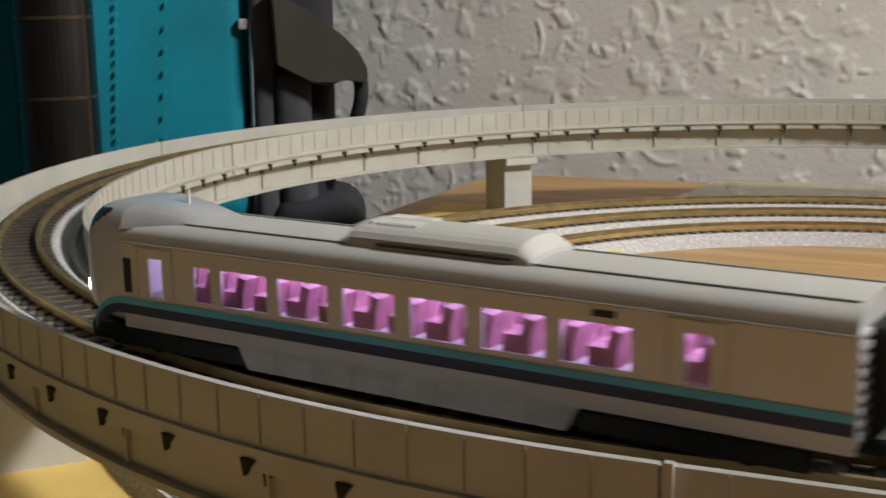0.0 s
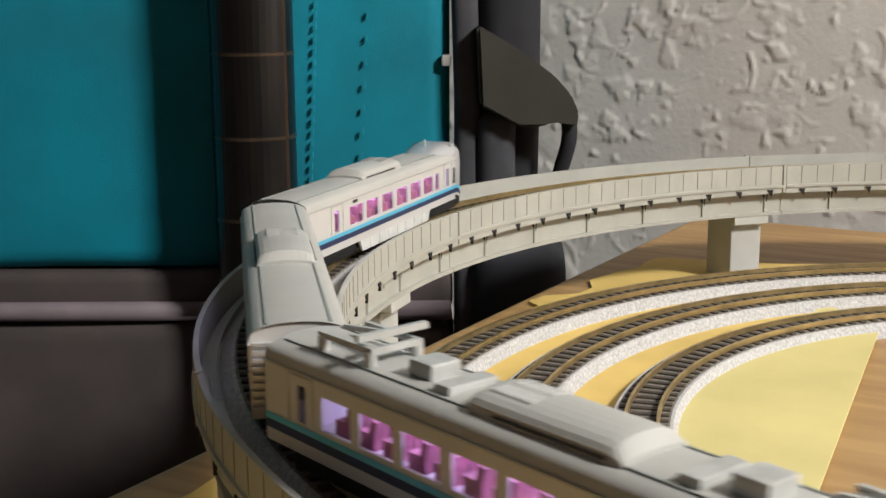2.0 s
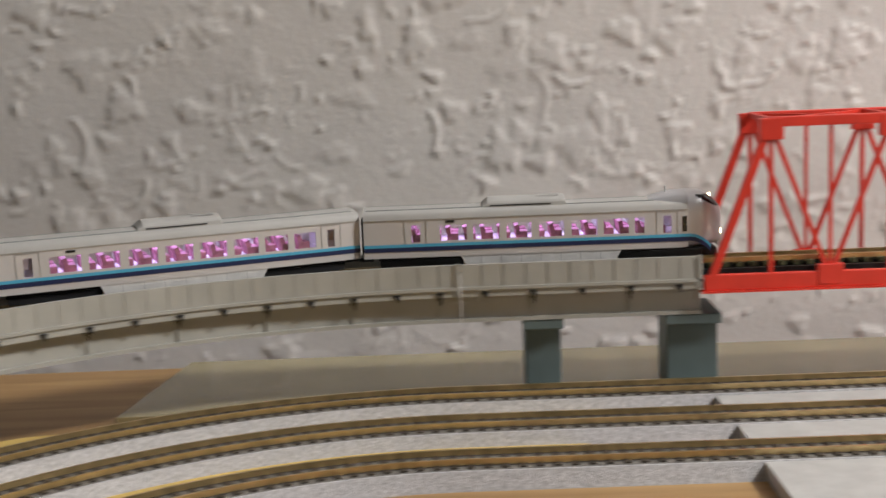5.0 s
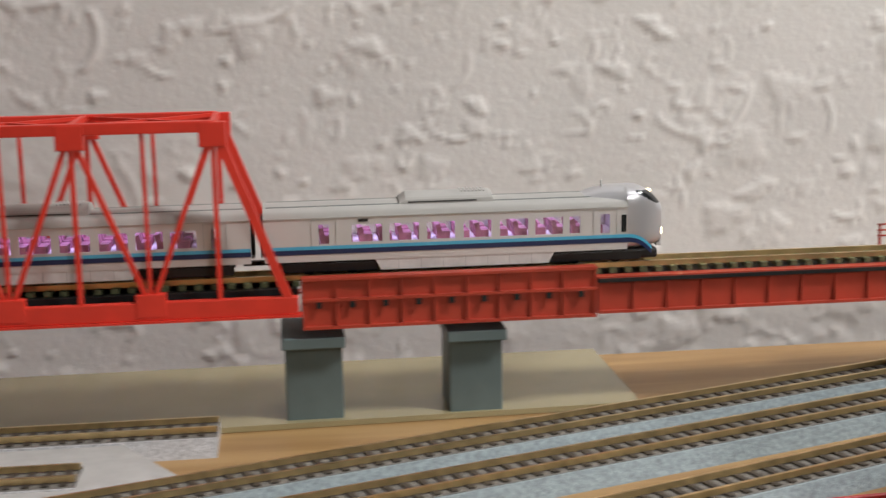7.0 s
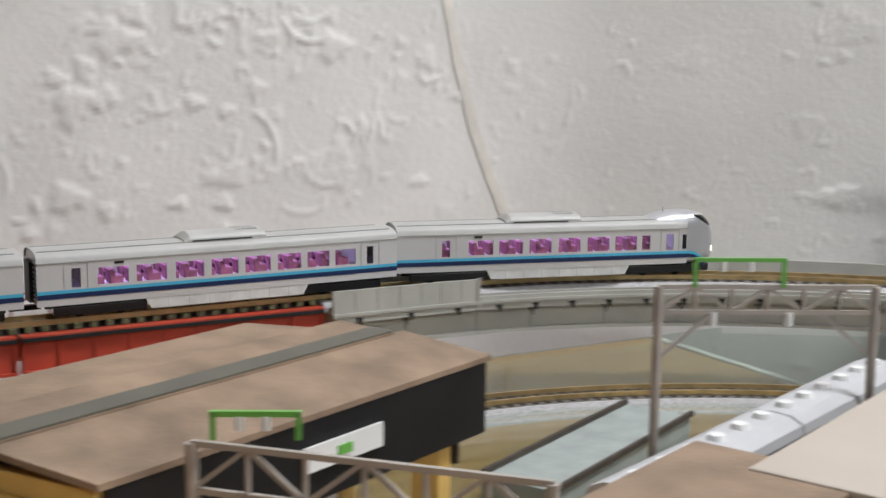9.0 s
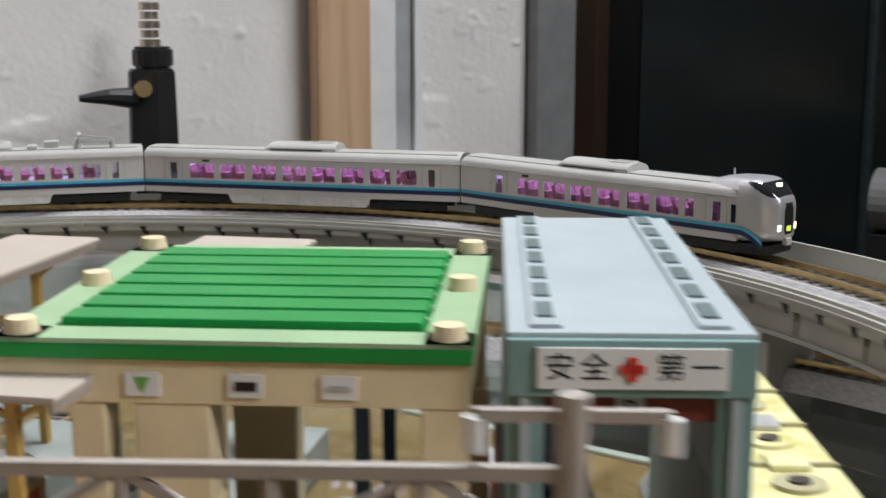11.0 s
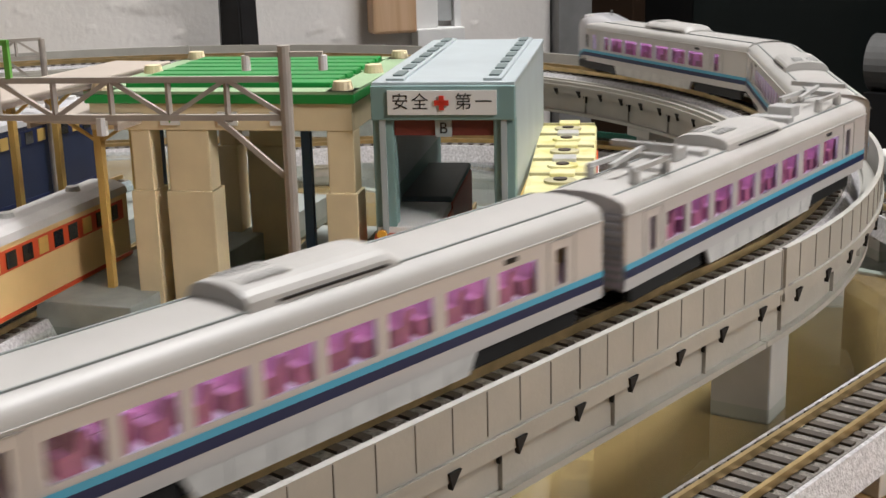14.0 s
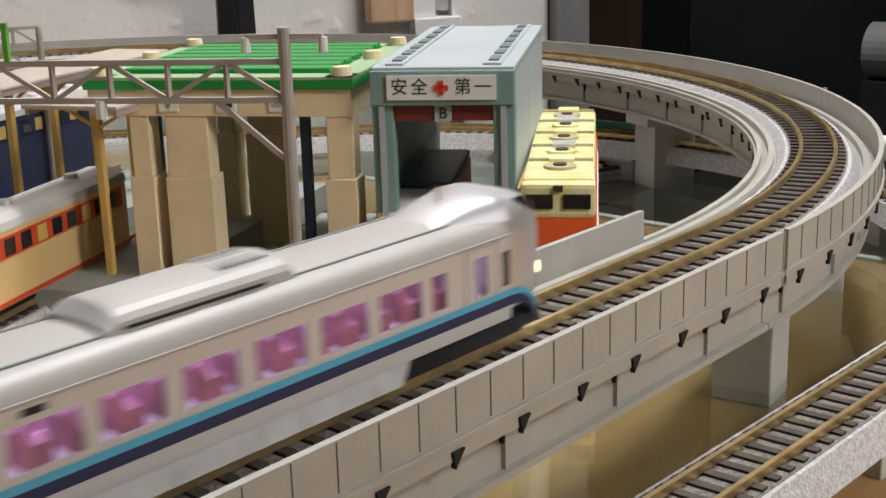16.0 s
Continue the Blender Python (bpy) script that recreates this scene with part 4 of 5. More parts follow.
def engine_shed():
    t = thing("engine_shed", "open model engine shed with brown felt roof and ochre posts", "model building", SHED_A)
    n, w, z = 0.136, 0.062, 0.0665

    def put(name, bm, material, label=""):
        for v in bm.verts:
            v.co.x -= SKEW * v.co.y
        return part(name, bm, material, t, label)

    def slope(x0, x1, y0, z0, y1, z1, thick):
        bm = bmesh.new()
        v = [bm.verts.new(p) for dz in (0, -thick) for p in ((x0, y0, z0 + dz), (x1, y0, z0 + dz), (x1, y1, z1 + dz), (x0, y1, z1 + dz))]
        for q in ((0, 1, 2, 3), (7, 6, 5, 4), (0, 4, 5, 1), (1, 5, 6, 2), (2, 6, 7, 3), (3, 7, 4, 0)):
            bm.faces.new([v[i] for i in q])
        return bm

    put("roof_panel", slope(-0.003, n - 0.006, 0.002, z - 0.0004, -0.024, z - 0.0002, 0.0016), BROWN)
    put("roof_panel", slope(-0.003, n + 0.004, -0.0385, z - 0.0012, -w - 0.002, z - 0.0066, 0.0016), BROWN)
    put("skylight", slope(-0.0045, n - 0.002, -0.0235, z + 0.0017, -0.0395, z - 0.0008, 0.0018), BROWN, "raised brown felt ridge strip")
    put("skylight_glass", slope(-0.002, n - 0.002, -0.0330, z + 0.0006, -0.0392, z - 0.0002, 0.0008), OLIVE, "olive-grey skylight strip")
    put("ridge_end", slope(-0.0050, -0.0046, -0.0235, z + 0.0016, -0.0395, z - 0.0010, 0.0030), BLACK)
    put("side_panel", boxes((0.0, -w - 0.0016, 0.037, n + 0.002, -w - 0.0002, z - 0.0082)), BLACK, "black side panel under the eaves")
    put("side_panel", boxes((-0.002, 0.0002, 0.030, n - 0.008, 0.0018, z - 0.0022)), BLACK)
    put("front_beam", slope(-0.0015, 0.0015, 0.0, z - 0.0022, -w, z - 0.0086, 0.0050), TIMBER)
    put("beam_flange", slope(-0.0024, 0.0015, 0.0, z - 0.0070, -w, z - 0.0134, 0.0010), TIMBER)
    for x in (0.001, n - 0.016):
        for y, half, top in ((-0.0050, 0.0038, z - 0.0084), (-0.0310, 0.0023, z - 0.0110), (-0.0570, 0.0038, z - 0.0136)):
            put("post", boxes((x, y - half, 0.0, x + 0.006, y + half, top), bevel=0.0004), TIMBER)
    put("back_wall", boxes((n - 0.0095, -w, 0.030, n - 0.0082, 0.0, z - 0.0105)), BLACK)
    put("sign_board", boxes((0.058, -w - 0.0030, 0.0455, 0.088, -w - 0.0022, 0.0520)), WHITE, "white sign board with a green mark")
    put("sign_mark", boxes((0.070, -w - 0.0034, 0.0474, 0.0752, -w - 0.0030, 0.0500)), LIME)
    put("sign_arm", boxes((0.072, -w - 0.0022, 0.0470, 0.074, -w - 0.0014, 0.0500)), STEEL)
    return t


engine_shed()


def bullet_nose(x, y, ang):
    """White express engine that looks out of the shed."""
    t = thing("express_engine", "white streamlined model engine with black cab window", "model train", local(x, y, ang), group="engines in the shed")
    rows = []
    for i in range(12):
        u = i / 11
        rows.append((0.012 + 0.028 * (1 - u), 0.0104 * (0.35 + 0.65 * math.sin((1 - u) * math.pi / 2) ** 0.6), 0.013 + 0.026 * math.sin((1 - u) * math.pi / 2) ** 0.8, 0.009))
    v, f = loft([(0.10, 0.0104, 0.039, 0.009)] + rows, 20)
    glassf = [q for q in f if len(q) == 4 and 0.018 < sum(v[i][0] for i in q) / 4 < 0.028 and sum(v[i][2] for i in q) / 4 > 0.0285]
    part("body", mesh_of("body", v, [q for q in f if q not in glassf]), WHITE, t, smooth=True)
    part("cab_window", mesh_of("cab_window", v, glassf), BLACK, t, smooth=True)
    part("skirt", boxes((0.020, -0.0088, 0.0082, 0.10, 0.0088, 0.0105)), ORANGE, t, "orange skirt band")
    for xx in (0.040, 0.080):
        part("bogie", boxes((xx - 0.012, -0.007, 0.0083, xx + 0.012, 0.007, 0.0102)), BLACK, t)
    return t


for y in (-0.0165, -0.0440):
    p = SHED_A @ Vector((-0.010 - SKEW * y, y, 0))
    bullet_nose(p.x, p.y, 24)
    q = SHED_A @ Vector((0.13 - SKEW * y, y, 0))
    track(line_path(p.x, p.y, q.x, q.y), 0.0082, "track inside the engine shed", bed=DKBED, group="yard tracks")


def lattice(t, a, b, z0, z1, n, w=0.0013):
    """Latticed beam between two places."""
    a, b = Vector((*a, 0)), Vector((*b, 0))
    up0, up1 = Vector((0, 0, z0)), Vector((0, 0, z1))
    part("top_chord", bar(bmesh.new(), a + up1, b + up1, w), STEEL, t)
    part("bottom_chord", bar(bmesh.new(), a + up0, b + up0, w), STEEL, t)
    for i in range(n):
        p, q = a.lerp(b, i / n), a.lerp(b, (i + 1) / n)
        part("brace", bar(bmesh.new(), (p + up1) if i % 2 else (p + up0), (q + up0) if i % 2 else (q + up1), w * 0.75), STEEL, t)
        part("strut", bar(bmesh.new(), q + up0, q + up1, w * 0.75), STEEL, t)


def gantry(a, b, top, deep, n, masts=(1, 1), over=0.0, hangers=True):
    t = thing("catenary_gantry", "grey-brown latticed catenary gantry over the tracks", "model gantry", group="catenary gantries")
    lattice(t, a, b, top - deep, top, n)
    for k, (x, y) in enumerate((a, b)):
        if masts[k]:
            bm = bmesh.new()
            rod(bm, (x, y, 0), (x, y, top + over), 0.0014, 12)
            part("mast", bm, STEEL, t)
            part("mast_foot", boxes((x - 0.003, y - 0.003, 0, x + 0.003, y + 0.003, 0.004), bevel=0.0004), STEEL, t)
            d = (Vector(b) - Vector(a)).normalized() * (1 if k == 0 else -1)
            part("knee_brace", bar(bmesh.new(), (x, y, top - deep - 0.014), (x + d.x * 0.016, y + d.y * 0.016, top - deep), 0.0011), STEEL, t)
    if hangers:
        for f in (0.25, 0.6):
            x, y = a[0] + (b[0] - a[0]) * f, a[1] + (b[1] - a[1]) * f
            bm = bmesh.new()
            rod(bm, (x, y, top - deep - 0.004), (x, y, top - deep), 0.0013, 8)
            part("insulator", bm, WHITE, t)
    return t


gantry((0.1925, 0.0650), (0.2440, 0.0100), 0.0685, 0.010, 6)
gantry((0.347, 0.106), (0.404, 0.077), 0.081, 0.0075, 6)
g3 = gantry((0.226, -0.118), (0.2823, -0.208), 0.0966, 0.0083, 8, masts=(1, 1), over=0.0072)
part("crossarm", bar(bmesh.new(), (0.2778, -0.2008, 0.1019), (0.2868, -0.2152, 0.1019), 0.0011), STEEL, g3)
for x, y in ((0.2778, -0.2008), (0.2868, -0.2152)):
    bm = bmesh.new()
    rod(bm, (x, y, 0.0985), (x, y, 0.1017), 0.0010, 10)
    part("insulator", bm, WHITE, g3)


def lime_frame(x, y, z, ang, w=0.026, h=0.008):
    t = thing("signal_frame", "small lime-green frame with white lamps on a gantry", "signal frame", local(x, y, ang, z), group="signal frames")
    bm = bar(bmesh.new(), (0, 0, 0), (0, 0, h), 0.0012)
    bar(bm, (w, 0, 0), (w, 0, h), 0.0012)
    bar(bm, (-0.0006, 0, h), (w + 0.0006, 0, h), 0.0012)
    part("frame", bm, LIME, t)
    for xx in (w * 0.31, w * 0.62):
        bm = bmesh.new()
        rod(bm, (xx, 0, h - 0.0035), (xx, 0, h - 0.0005), 0.0009, 10)
        part("lamp", bm, WHITE, t)


lime_frame(0.1965, 0.0635, 0.0690, -28, 0.0175, 0.0055)
lime_frame(0.356, 0.101, 0.081, -27)
lime_frame(0.235, -0.1325, 0.0970, -58)


def canopy(x, y, ang, n, w, z, material, label, posts):
    t = thing("platform_canopy", label, "model building", local(x, y, ang), group="platform canopies")
    part("roof", boxes((0, -w / 2, z - 0.0016, n, w / 2, z), bevel=0.0006), material, t)
    part("fascia", boxes((0.001, -w / 2 + 0.0008, z - 0.0034, n - 0.001, -w / 2 + 0.0020, z - 0.0016)), material, t)
    part("fascia", boxes((0.001, w / 2 - 0.0020, z - 0.0034, n - 0.001, w / 2 - 0.0008, z - 0.0016)), material, t)
    part("platform", boxes((-0.004, -w / 2 - 0.001, 0.0012, n + 0.006, w / 2 + 0.001, 0.0125), bevel=0.0005), PLATGREY, t)
    for i in range(posts):
        xx = n * (i + 0.5) / posts
        part("post", boxes((xx - 0.0012, -0.0012, 0.0125, xx + 0.0012, 0.0012, z - 0.0016)), TIMBER, t)
        part("bracket", bar(bmesh.new(), (xx, -w / 2 + 0.003, z - 0.002), (xx, 0, z - 0.010), 0.0010), TIMBER, t)
        part("bracket", bar(bmesh.new(), (xx, w / 2 - 0.003, z - 0.002), (xx, 0, z - 0.010), 0.0010), TIMBER, t)
    return t


canopy(0.283, -0.018, 22, 0.158, 0.027, 0.071, LTCREAM, "long cream platform canopy on ochre posts", 6)
canopy(0.318, -0.070, 23, 0.155, 0.034, 0.071, LTCREAM, "wide cream platform canopy on ochre posts", 5)
canopy(0.246, -0.020, 22, 0.046, 0.036, 0.0705, BROWN, "short brown felt-roofed platform canopy", 2)
for dx, dy in ((0.0, 0.026), (0.0, -0.026)):
    p = local(0.245, -0.045, 22) @ Vector((0, dy, 0))
    q = local(0.245, -0.045, 22) @ Vector((0.23, dy, 0))
    track(line_path(p.x, p.y, q.x, q.y), 0.0092, "station track between the platforms", bed=BLUEBED, base=0.0012, group="station tracks")


def coach(x, y, ang, n, roof, side, band, label, cat="model train", vents=4, top=0.0345, grp="parked coaches"):
    """Parked coach on its track: roof, sides with window openings as dark panes, bogies."""
    t = thing("parked_coach", label, cat, local(x, y, ang), group=grp)
    z0 = 0.0125
    part("body", boxes((0, -0.0094, z0, n, 0.0094, top - 0.004), bevel=0.0008), side, t)
    bm = bmesh.new()
    prof = [(-0.0096, top - 0.0046), (-0.0088, top - 0.0022), (-0.005, top - 0.0004), (0, top), (0.005, top - 0.0004), (0.0088, top - 0.0022), (0.0096, top - 0.0046)]
    a = [bm.verts.new((-0.0003, p, q)) for p, q in prof]
    b = [bm.verts.new((n + 0.0003, p, q)) for p, q in prof]
    for i in range(len(prof) - 1):
        bm.faces.new((a[i], a[i + 1], b[i + 1], b[i]))
    bm.faces.new(a)
    bm.faces.new(list(reversed(b)))
    part("roof", bm, roof, t, smooth=False)
    zw = top - 0.0125
    for s in (-1, 1):
        part("window_band", boxes((0.004, s * 0.0094, zw - 0.0006, n - 0.004, s * 0.0096, zw + 0.0062)), band, t)
        k = max(3, int(n / 0.0098))
        for i in range(k):
            xx = 0.006 + (n - 0.012) * (i + 0.15) / k
            part("window", boxes((xx, s * 0.0096, zw + 0.0002, xx + 0.0052, s * 0.0099, zw + 0.0054)), DKGLASS if i % 3 else TIMBER, t)
        part("waist_line", boxes((0, s * 0.0094, z0 + 0.0006, n, s * 0.0097, z0 + 0.0020)), band, t)
    for i in range(vents):
        xx = n * (i + 0.5) / vents
        bm = bmesh.new()
        rod(bm, (xx, 0, top - 0.0006), (xx, 0, top + 0.0014), 0.0028, 14, 0.0022)
        part("roof_vent", bm, WHITE if side is not BUFF else GREY, t)
    for xx in (0.2 * n, 0.8 * n):
        part("bogie", boxes((xx - 0.011, -0.0074, 0.0092, xx + 0.011, 0.0074, z0), bevel=0.0004), BLACK, t)
    part("underframe", boxes((0.006, -0.006, 0.0098, n - 0.006, 0.006, z0)), BLACK, t)
    return t


NIGHT = mat("coach_navy", (0.02, 0.03, 0.07), 0.4)
SILVER = mat("coach_roof_silver", (0.60, 0.60, 0.62), 0.4, 0.2, vary=0.05)
for k in range(2):
    p = local(0.288, 0.045, 21) @ Vector((0.0805 * k, 0, 0))
    coach(p.x, p.y, 21, 0.079, SILVER, NIGHT, NAVY, "parked dark blue coach with silver roof and round vents", vents=6, top=0.050)
p, q = local(0.288, 0.045, 21) @ Vector((-0.02, 0, 0)), local(0.288, 0.045, 21) @ Vector((0.18, 0, 0))
track(line_path(p.x, p.y, q.x, q.y), 0.0092, "station track beside the platform", bed=BLUEBED, base=0.0012, group="station tracks")
coach(0.250, -0.0770, 25, 0.118, mat("railcar_roof_grey", (0.50, 0.49, 0.48), 0.5), BUFF, CARROT, "parked cream railcar with red-orange window band", vents=3, top=0.0405)
p, q = local(0.250, -0.0770, 25) @ Vector((-0.06, 0, 0)), local(0.250, -0.0770, 25) @ Vector((0.17, 0, 0))
track(line_path(p.x, p.y, q.x, q.y), 0.0092, "track under the parked railcar", bed=BED, base=0.0012, group="station tracks")
track(line_path(0.236, -0.166, 0.40, -0.076), 0.0088, "track beside the station columns", bed=BED, base=0.0012, group="station tracks")
# low loading platform near the wall
t = thing("loading_platform", "low grey loading platform with dark edge", "model platform", local(0.325, 0.160, 26))
part("slab", boxes((0, -0.024, 0.0011, 0.105, 0.004, 0.0105), bevel=0.0004), PLATGREY, t)
part("edge", boxes((0, -0.0252, 0.0105, 0.105, -0.0238, 0.0125)), TIE, t)
part("edge", boxes((0, 0.0025, 0.0105, 0.105, 0.0040, 0.0125)), TIE, t)


def green_station():
    t = thing("station_hall", "model station hall with bright green ribbed roof and cream columns", "model building", local(0.372, -0.140, 30))
    n, w, z = 0.092, 0.088, 0.0770
    part("roof_slab", boxes((0, 0, z - 0.003, n, w, z), bevel=0.0005), GREEN, t)
    for v0, v1, u0, u1 in ((0, w, 0, 0.009), (0, w, n - 0.009, n), (0, 0.009, 0, n), (w - 0.009, w, 0, n)):
        part("roof_border", boxes((u0 + 0.0001, v0 + 0.0001, z, u1 - 0.0001, v1 - 0.0001, z + 0.0009)), PALEGREEN, t)
    for i in range(7):
        u = 0.0092 + (n - 0.0184) * (i + 0.5) / 7
        part("roof_rib", boxes((u - 0.0042, 0.0098, z, u + 0.0042, w - 0.0098, z + 0.0024), bevel=0.0007), GREEN, t)
        if i < 6:
            part("rib_gap", boxes((u + 0.0044, 0.0095, z, u + 0.0061, w - 0.0095, z + 0.0009)), PALEGREEN, t)
    for u in (0.0045, n * 0.5, n - 0.0045):
        for v in (0.0045, w - 0.0045):
            bm = bmesh.new()
            rod(bm, (u, v, z + 0.0009), (u, v, z + 0.0036), 0.0034, 16, 0.0028)
            part("roof_knob", bm, CREAM, t)
    part("fascia", boxes((0.0012, 0.001, z - 0.0115, 0.0036, w - 0.001, z - 0.003), bevel=0.0003), CREAM, t)
    part("fascia", boxes((0.0036, 0.001, z - 0.0115, n - 0.002, 0.0034, z - 0.003)), CREAM, t)
    for v, m in ((0.024, WHITE), (0.041, WHITE), (0.060, WHITE)):
        part("notice", boxes((0.0006, v - 0.0032, z - 0.0098, 0.0012, v + 0.0032, z - 0.0055)), m, t)
    bm = bmesh.new()
    v = [bm.verts.new((0.0004, a, b)) for a, b in ((0.0615, z - 0.0062), (0.0585, z - 0.0062), (0.0600, z - 0.0092))]
    bm.faces.new(v)
    part("notice_arrow", bm, LIME, t)
    part("notice_bar", boxes((0.0003, 0.0390, z - 0.0085, 0.0006, 0.0430, z - 0.0068)), BLACK, t)
    part("notice_bar", boxes((0.0003, 0.0220, z - 0.0082, 0.0006, 0.0260, z - 0.0072)), GREY, t)
    for u in (0.0015, 0.080):
        for v0, v1 in ((0.001, 0.0095), (0.0480, 0.0620), (0.0675, 0.0740)):
            part("column", boxes((u, v0, 0.0, u + 0.0085, v1, z - 0.0115), bevel=0.0005), CREAM, t)
            part("column_base", boxes((u - 0.0012, v0 - 0.0008, 0.0012, u + 0.0097, v1 + 0.0008, 0.046), bevel=0.0004), CREAM, t)
    for u in (0.025, 0.072):
        for v in (0.022, 0.074):
            part("inner_post", boxes((u, v, 0.0, u + 0.003, v + 0.003, z - 0.003)), BLUE, t)
    part("inner_platform", boxes((0.012, 0.0150, 0.0012, n - 0.002, 0.0380, 0.0130)), PLATGREY, t)
    return t


green_station()


def letter(t, text, x, y, z, size, material):
    """Raised writing on the shed's front, which faces -x."""
    cu = bpy.data.curves.new("lettering", "FONT")
    cu.body, cu.size, cu.extrude, cu.align_x, cu.align_y = text, size, 0.00005, "CENTER", "CENTER"
    cu.materials.append(material)
    ob = new("lettering", cu)
    ob.parent = t
    ob.matrix_basis = pose(x, y, z, 90, 0, -90)
    return ob


SHED_B = local(0.3735, -0.146, 32, -0.0343) @ Matrix.Scale(1.26, 4)


def safety_shed():
    t = thing("loco_shed", "teal-grey loco shed with white safety sign and pale roof", "model building", SHED_B)
    n, w, z = 0.098, 0.0345, 0.0915
    part("roof", boxes((0, -w, z - 0.0016, n, 0, z), bevel=0.0005), LTTEAL, t)
    for v in (-0.0055, -w + 0.0055):
        part("roof_strip", boxes((0.002, v - 0.0022, z, n - 0.002, v + 0.0022, z + 0.0006)), LTTEAL, t)
        for i in range(7):
            u = 0.006 + 0.0132 * i
            part("roof_light", boxes((u, v - 0.0012, z + 0.0006, u + 0.0085, v + 0.0012, z + 0.0010)), DKPIER, t)
    part("header", boxes((-0.0012, -w, z - 0.0090, 0.003, 0, z - 0.0008), bevel=0.0003), TEAL, t)
    part("sign_board", boxes((-0.0018, -w + 0.0042, z - 0.0076, -0.0012, -0.0042, z - 0.0018)), WHITE, t, "white sign with black characters and a red cross")
    yc = -w / 2
    for ch, dy in (("安", 0.0100), ("全", 0.0052), ("第", -0.0052), ("一", -0.0100)):
        letter(t, ch, -0.00186, yc + dy, z - 0.0047, 0.0042, BLACK)
    part("red_cross", boxes((-0.0022, yc - 0.0017, z - 0.0053, -0.0018, yc + 0.0017, z - 0.0041), (-0.0022, yc - 0.0006, z - 0.0064, -0.0018, yc + 0.0006, z - 0.0030)), SIGNRED, t)
    part("lintel", boxes((0.001, -w + 0.005, z - 0.0130, 0.0035, -0.005, z - 0.0090)), MAROON, t, "dark red lintel")
    part("bay_plate", boxes((0.0004, yc - 0.0020, z - 0.0132, 0.0010, yc + 0.0020, z - 0.0092)), LTTEAL, t)
    letter(t, "B", 0.0003, yc, z - 0.0112, 0.0038, BLACK)
    for v0, v1 in ((-w, -w + 0.0052), (-0.0052, 0.0)):
        part("front_pillar", boxes((0.0, v0, 0.0283, 0.0050, v1, z - 0.0090), bevel=0.0004), TEAL, t)
        part("pillar_rib", boxes((-0.0008, (v0 + v1) / 2 - 0.0007, 0.0283, 0.0, (v0 + v1) / 2 + 0.0007, z - 0.0090)), LTTEAL, t)
    for v in (-w + 0.0002, -0.0016):
        part("side_wall", boxes((0.005, v, z - 0.030, n, v + 0.0014, z - 0.0016)), LTTEAL, t)
        part("side_base", boxes((0.005, v, 0.0283, n, v + 0.0014, z - 0.030)), TEAL, t)
    part("rust_line", boxes((0.005, -w - 0.0004, z - 0.034, n, -w + 0.0002, z - 0.0305)), TIMBER, t)
    return t


safety_shed()


def diesel_loco(at):
    t = thing("diesel_loco", "orange model diesel loco with white hood top and striped skirt", "model train", at)
    part("frame", boxes((0, -0.0092, 0.0135, 0.092, 0.0092, 0.0165), bevel=0.0004), ORANGE, t)
    part("hood", boxes((0.003, -0.0090, 0.0165, 0.036, 0.0090, 0.0318), bevel=0.0014), ORANGE, t)
    part("hood_top", boxes((0.004, -0.0084, 0.0315, 0.036, 0.0084, 0.0340), bevel=0.0020), WHITE, t, "pale grey hood top")
    part("cab_roof", boxes((0.036, -0.0084, 0.0330, 0.090, 0.0084, 0.0352), bevel=0.0010), DKPIER, t)
    part("cab", boxes((0.036, -0.0086, 0.0165, 0.090, 0.0086, 0.0330), bevel=0.0008), CARROT, t)
    part("front_panel", boxes((0.0022, -0.0050, 0.0225, 0.0030, 0.0050, 0.0252), bevel=0.0003), AMBER, t, "amber panel under the cab windows")
    for v in (-0.0042, 0.0, 0.0042):
        part("window", boxes((0.0024, v - 0.0017, 0.0255, 0.0030, v + 0.0017, 0.0300)), DKGLASS, t)
    part("chevron", bar(bar(bmesh.new(), (0.0026, -0.0052, 0.0225), (0.0026, 0, 0.0195), 0.0009), (0.0026, 0.0052, 0.0225), (0.0026, 0, 0.0195), 0.0009), WHITE, t)
    for v in (-0.0066, 0.0066):
        bm = bmesh.new()
        rod(bm, (0.0020, v, 0.0318), (0.0036, v, 0.0318), 0.0013, 10)
        part("headlamp", bm, AMBER, t)
        bm = bmesh.new()
        rod(bm, (-0.0012, v * 1.25, 0.0130), (-0.0012, v * 1.25, 0.0245), 0.0005, 6)
        rod(bm, (-0.0012, v * 1.25, 0.0245), (0.0030, v * 1.25, 0.0245), 0.0005, 6)
        part("handrail", bm, WHITE, t)
    part("skirt", boxes((-0.0006, -0.0090, 0.0095, 0.0012, 0.0090, 0.0160)), BLACK, t)
    YEL = mat("warning_yellow", (0.70, 0.50, 0.04), 0.5)
    for i in range(5):
        v = -0.0072 + 0.0036 * i
        part("warning_stripe", bar(bmesh.new(), (-0.0010, v - 0.0014, 0.0100), (-0.0010, v + 0.0014, 0.0156), 0.0011, 0.0006), YEL, t)
    for xx in (0.020, 0.072):
        part("bogie", boxes((xx - 0.014, -0.0076, 0.0092, xx + 0.014, 0.0076, 0.0135), bevel=0.0004), BLACK, t)
    return t


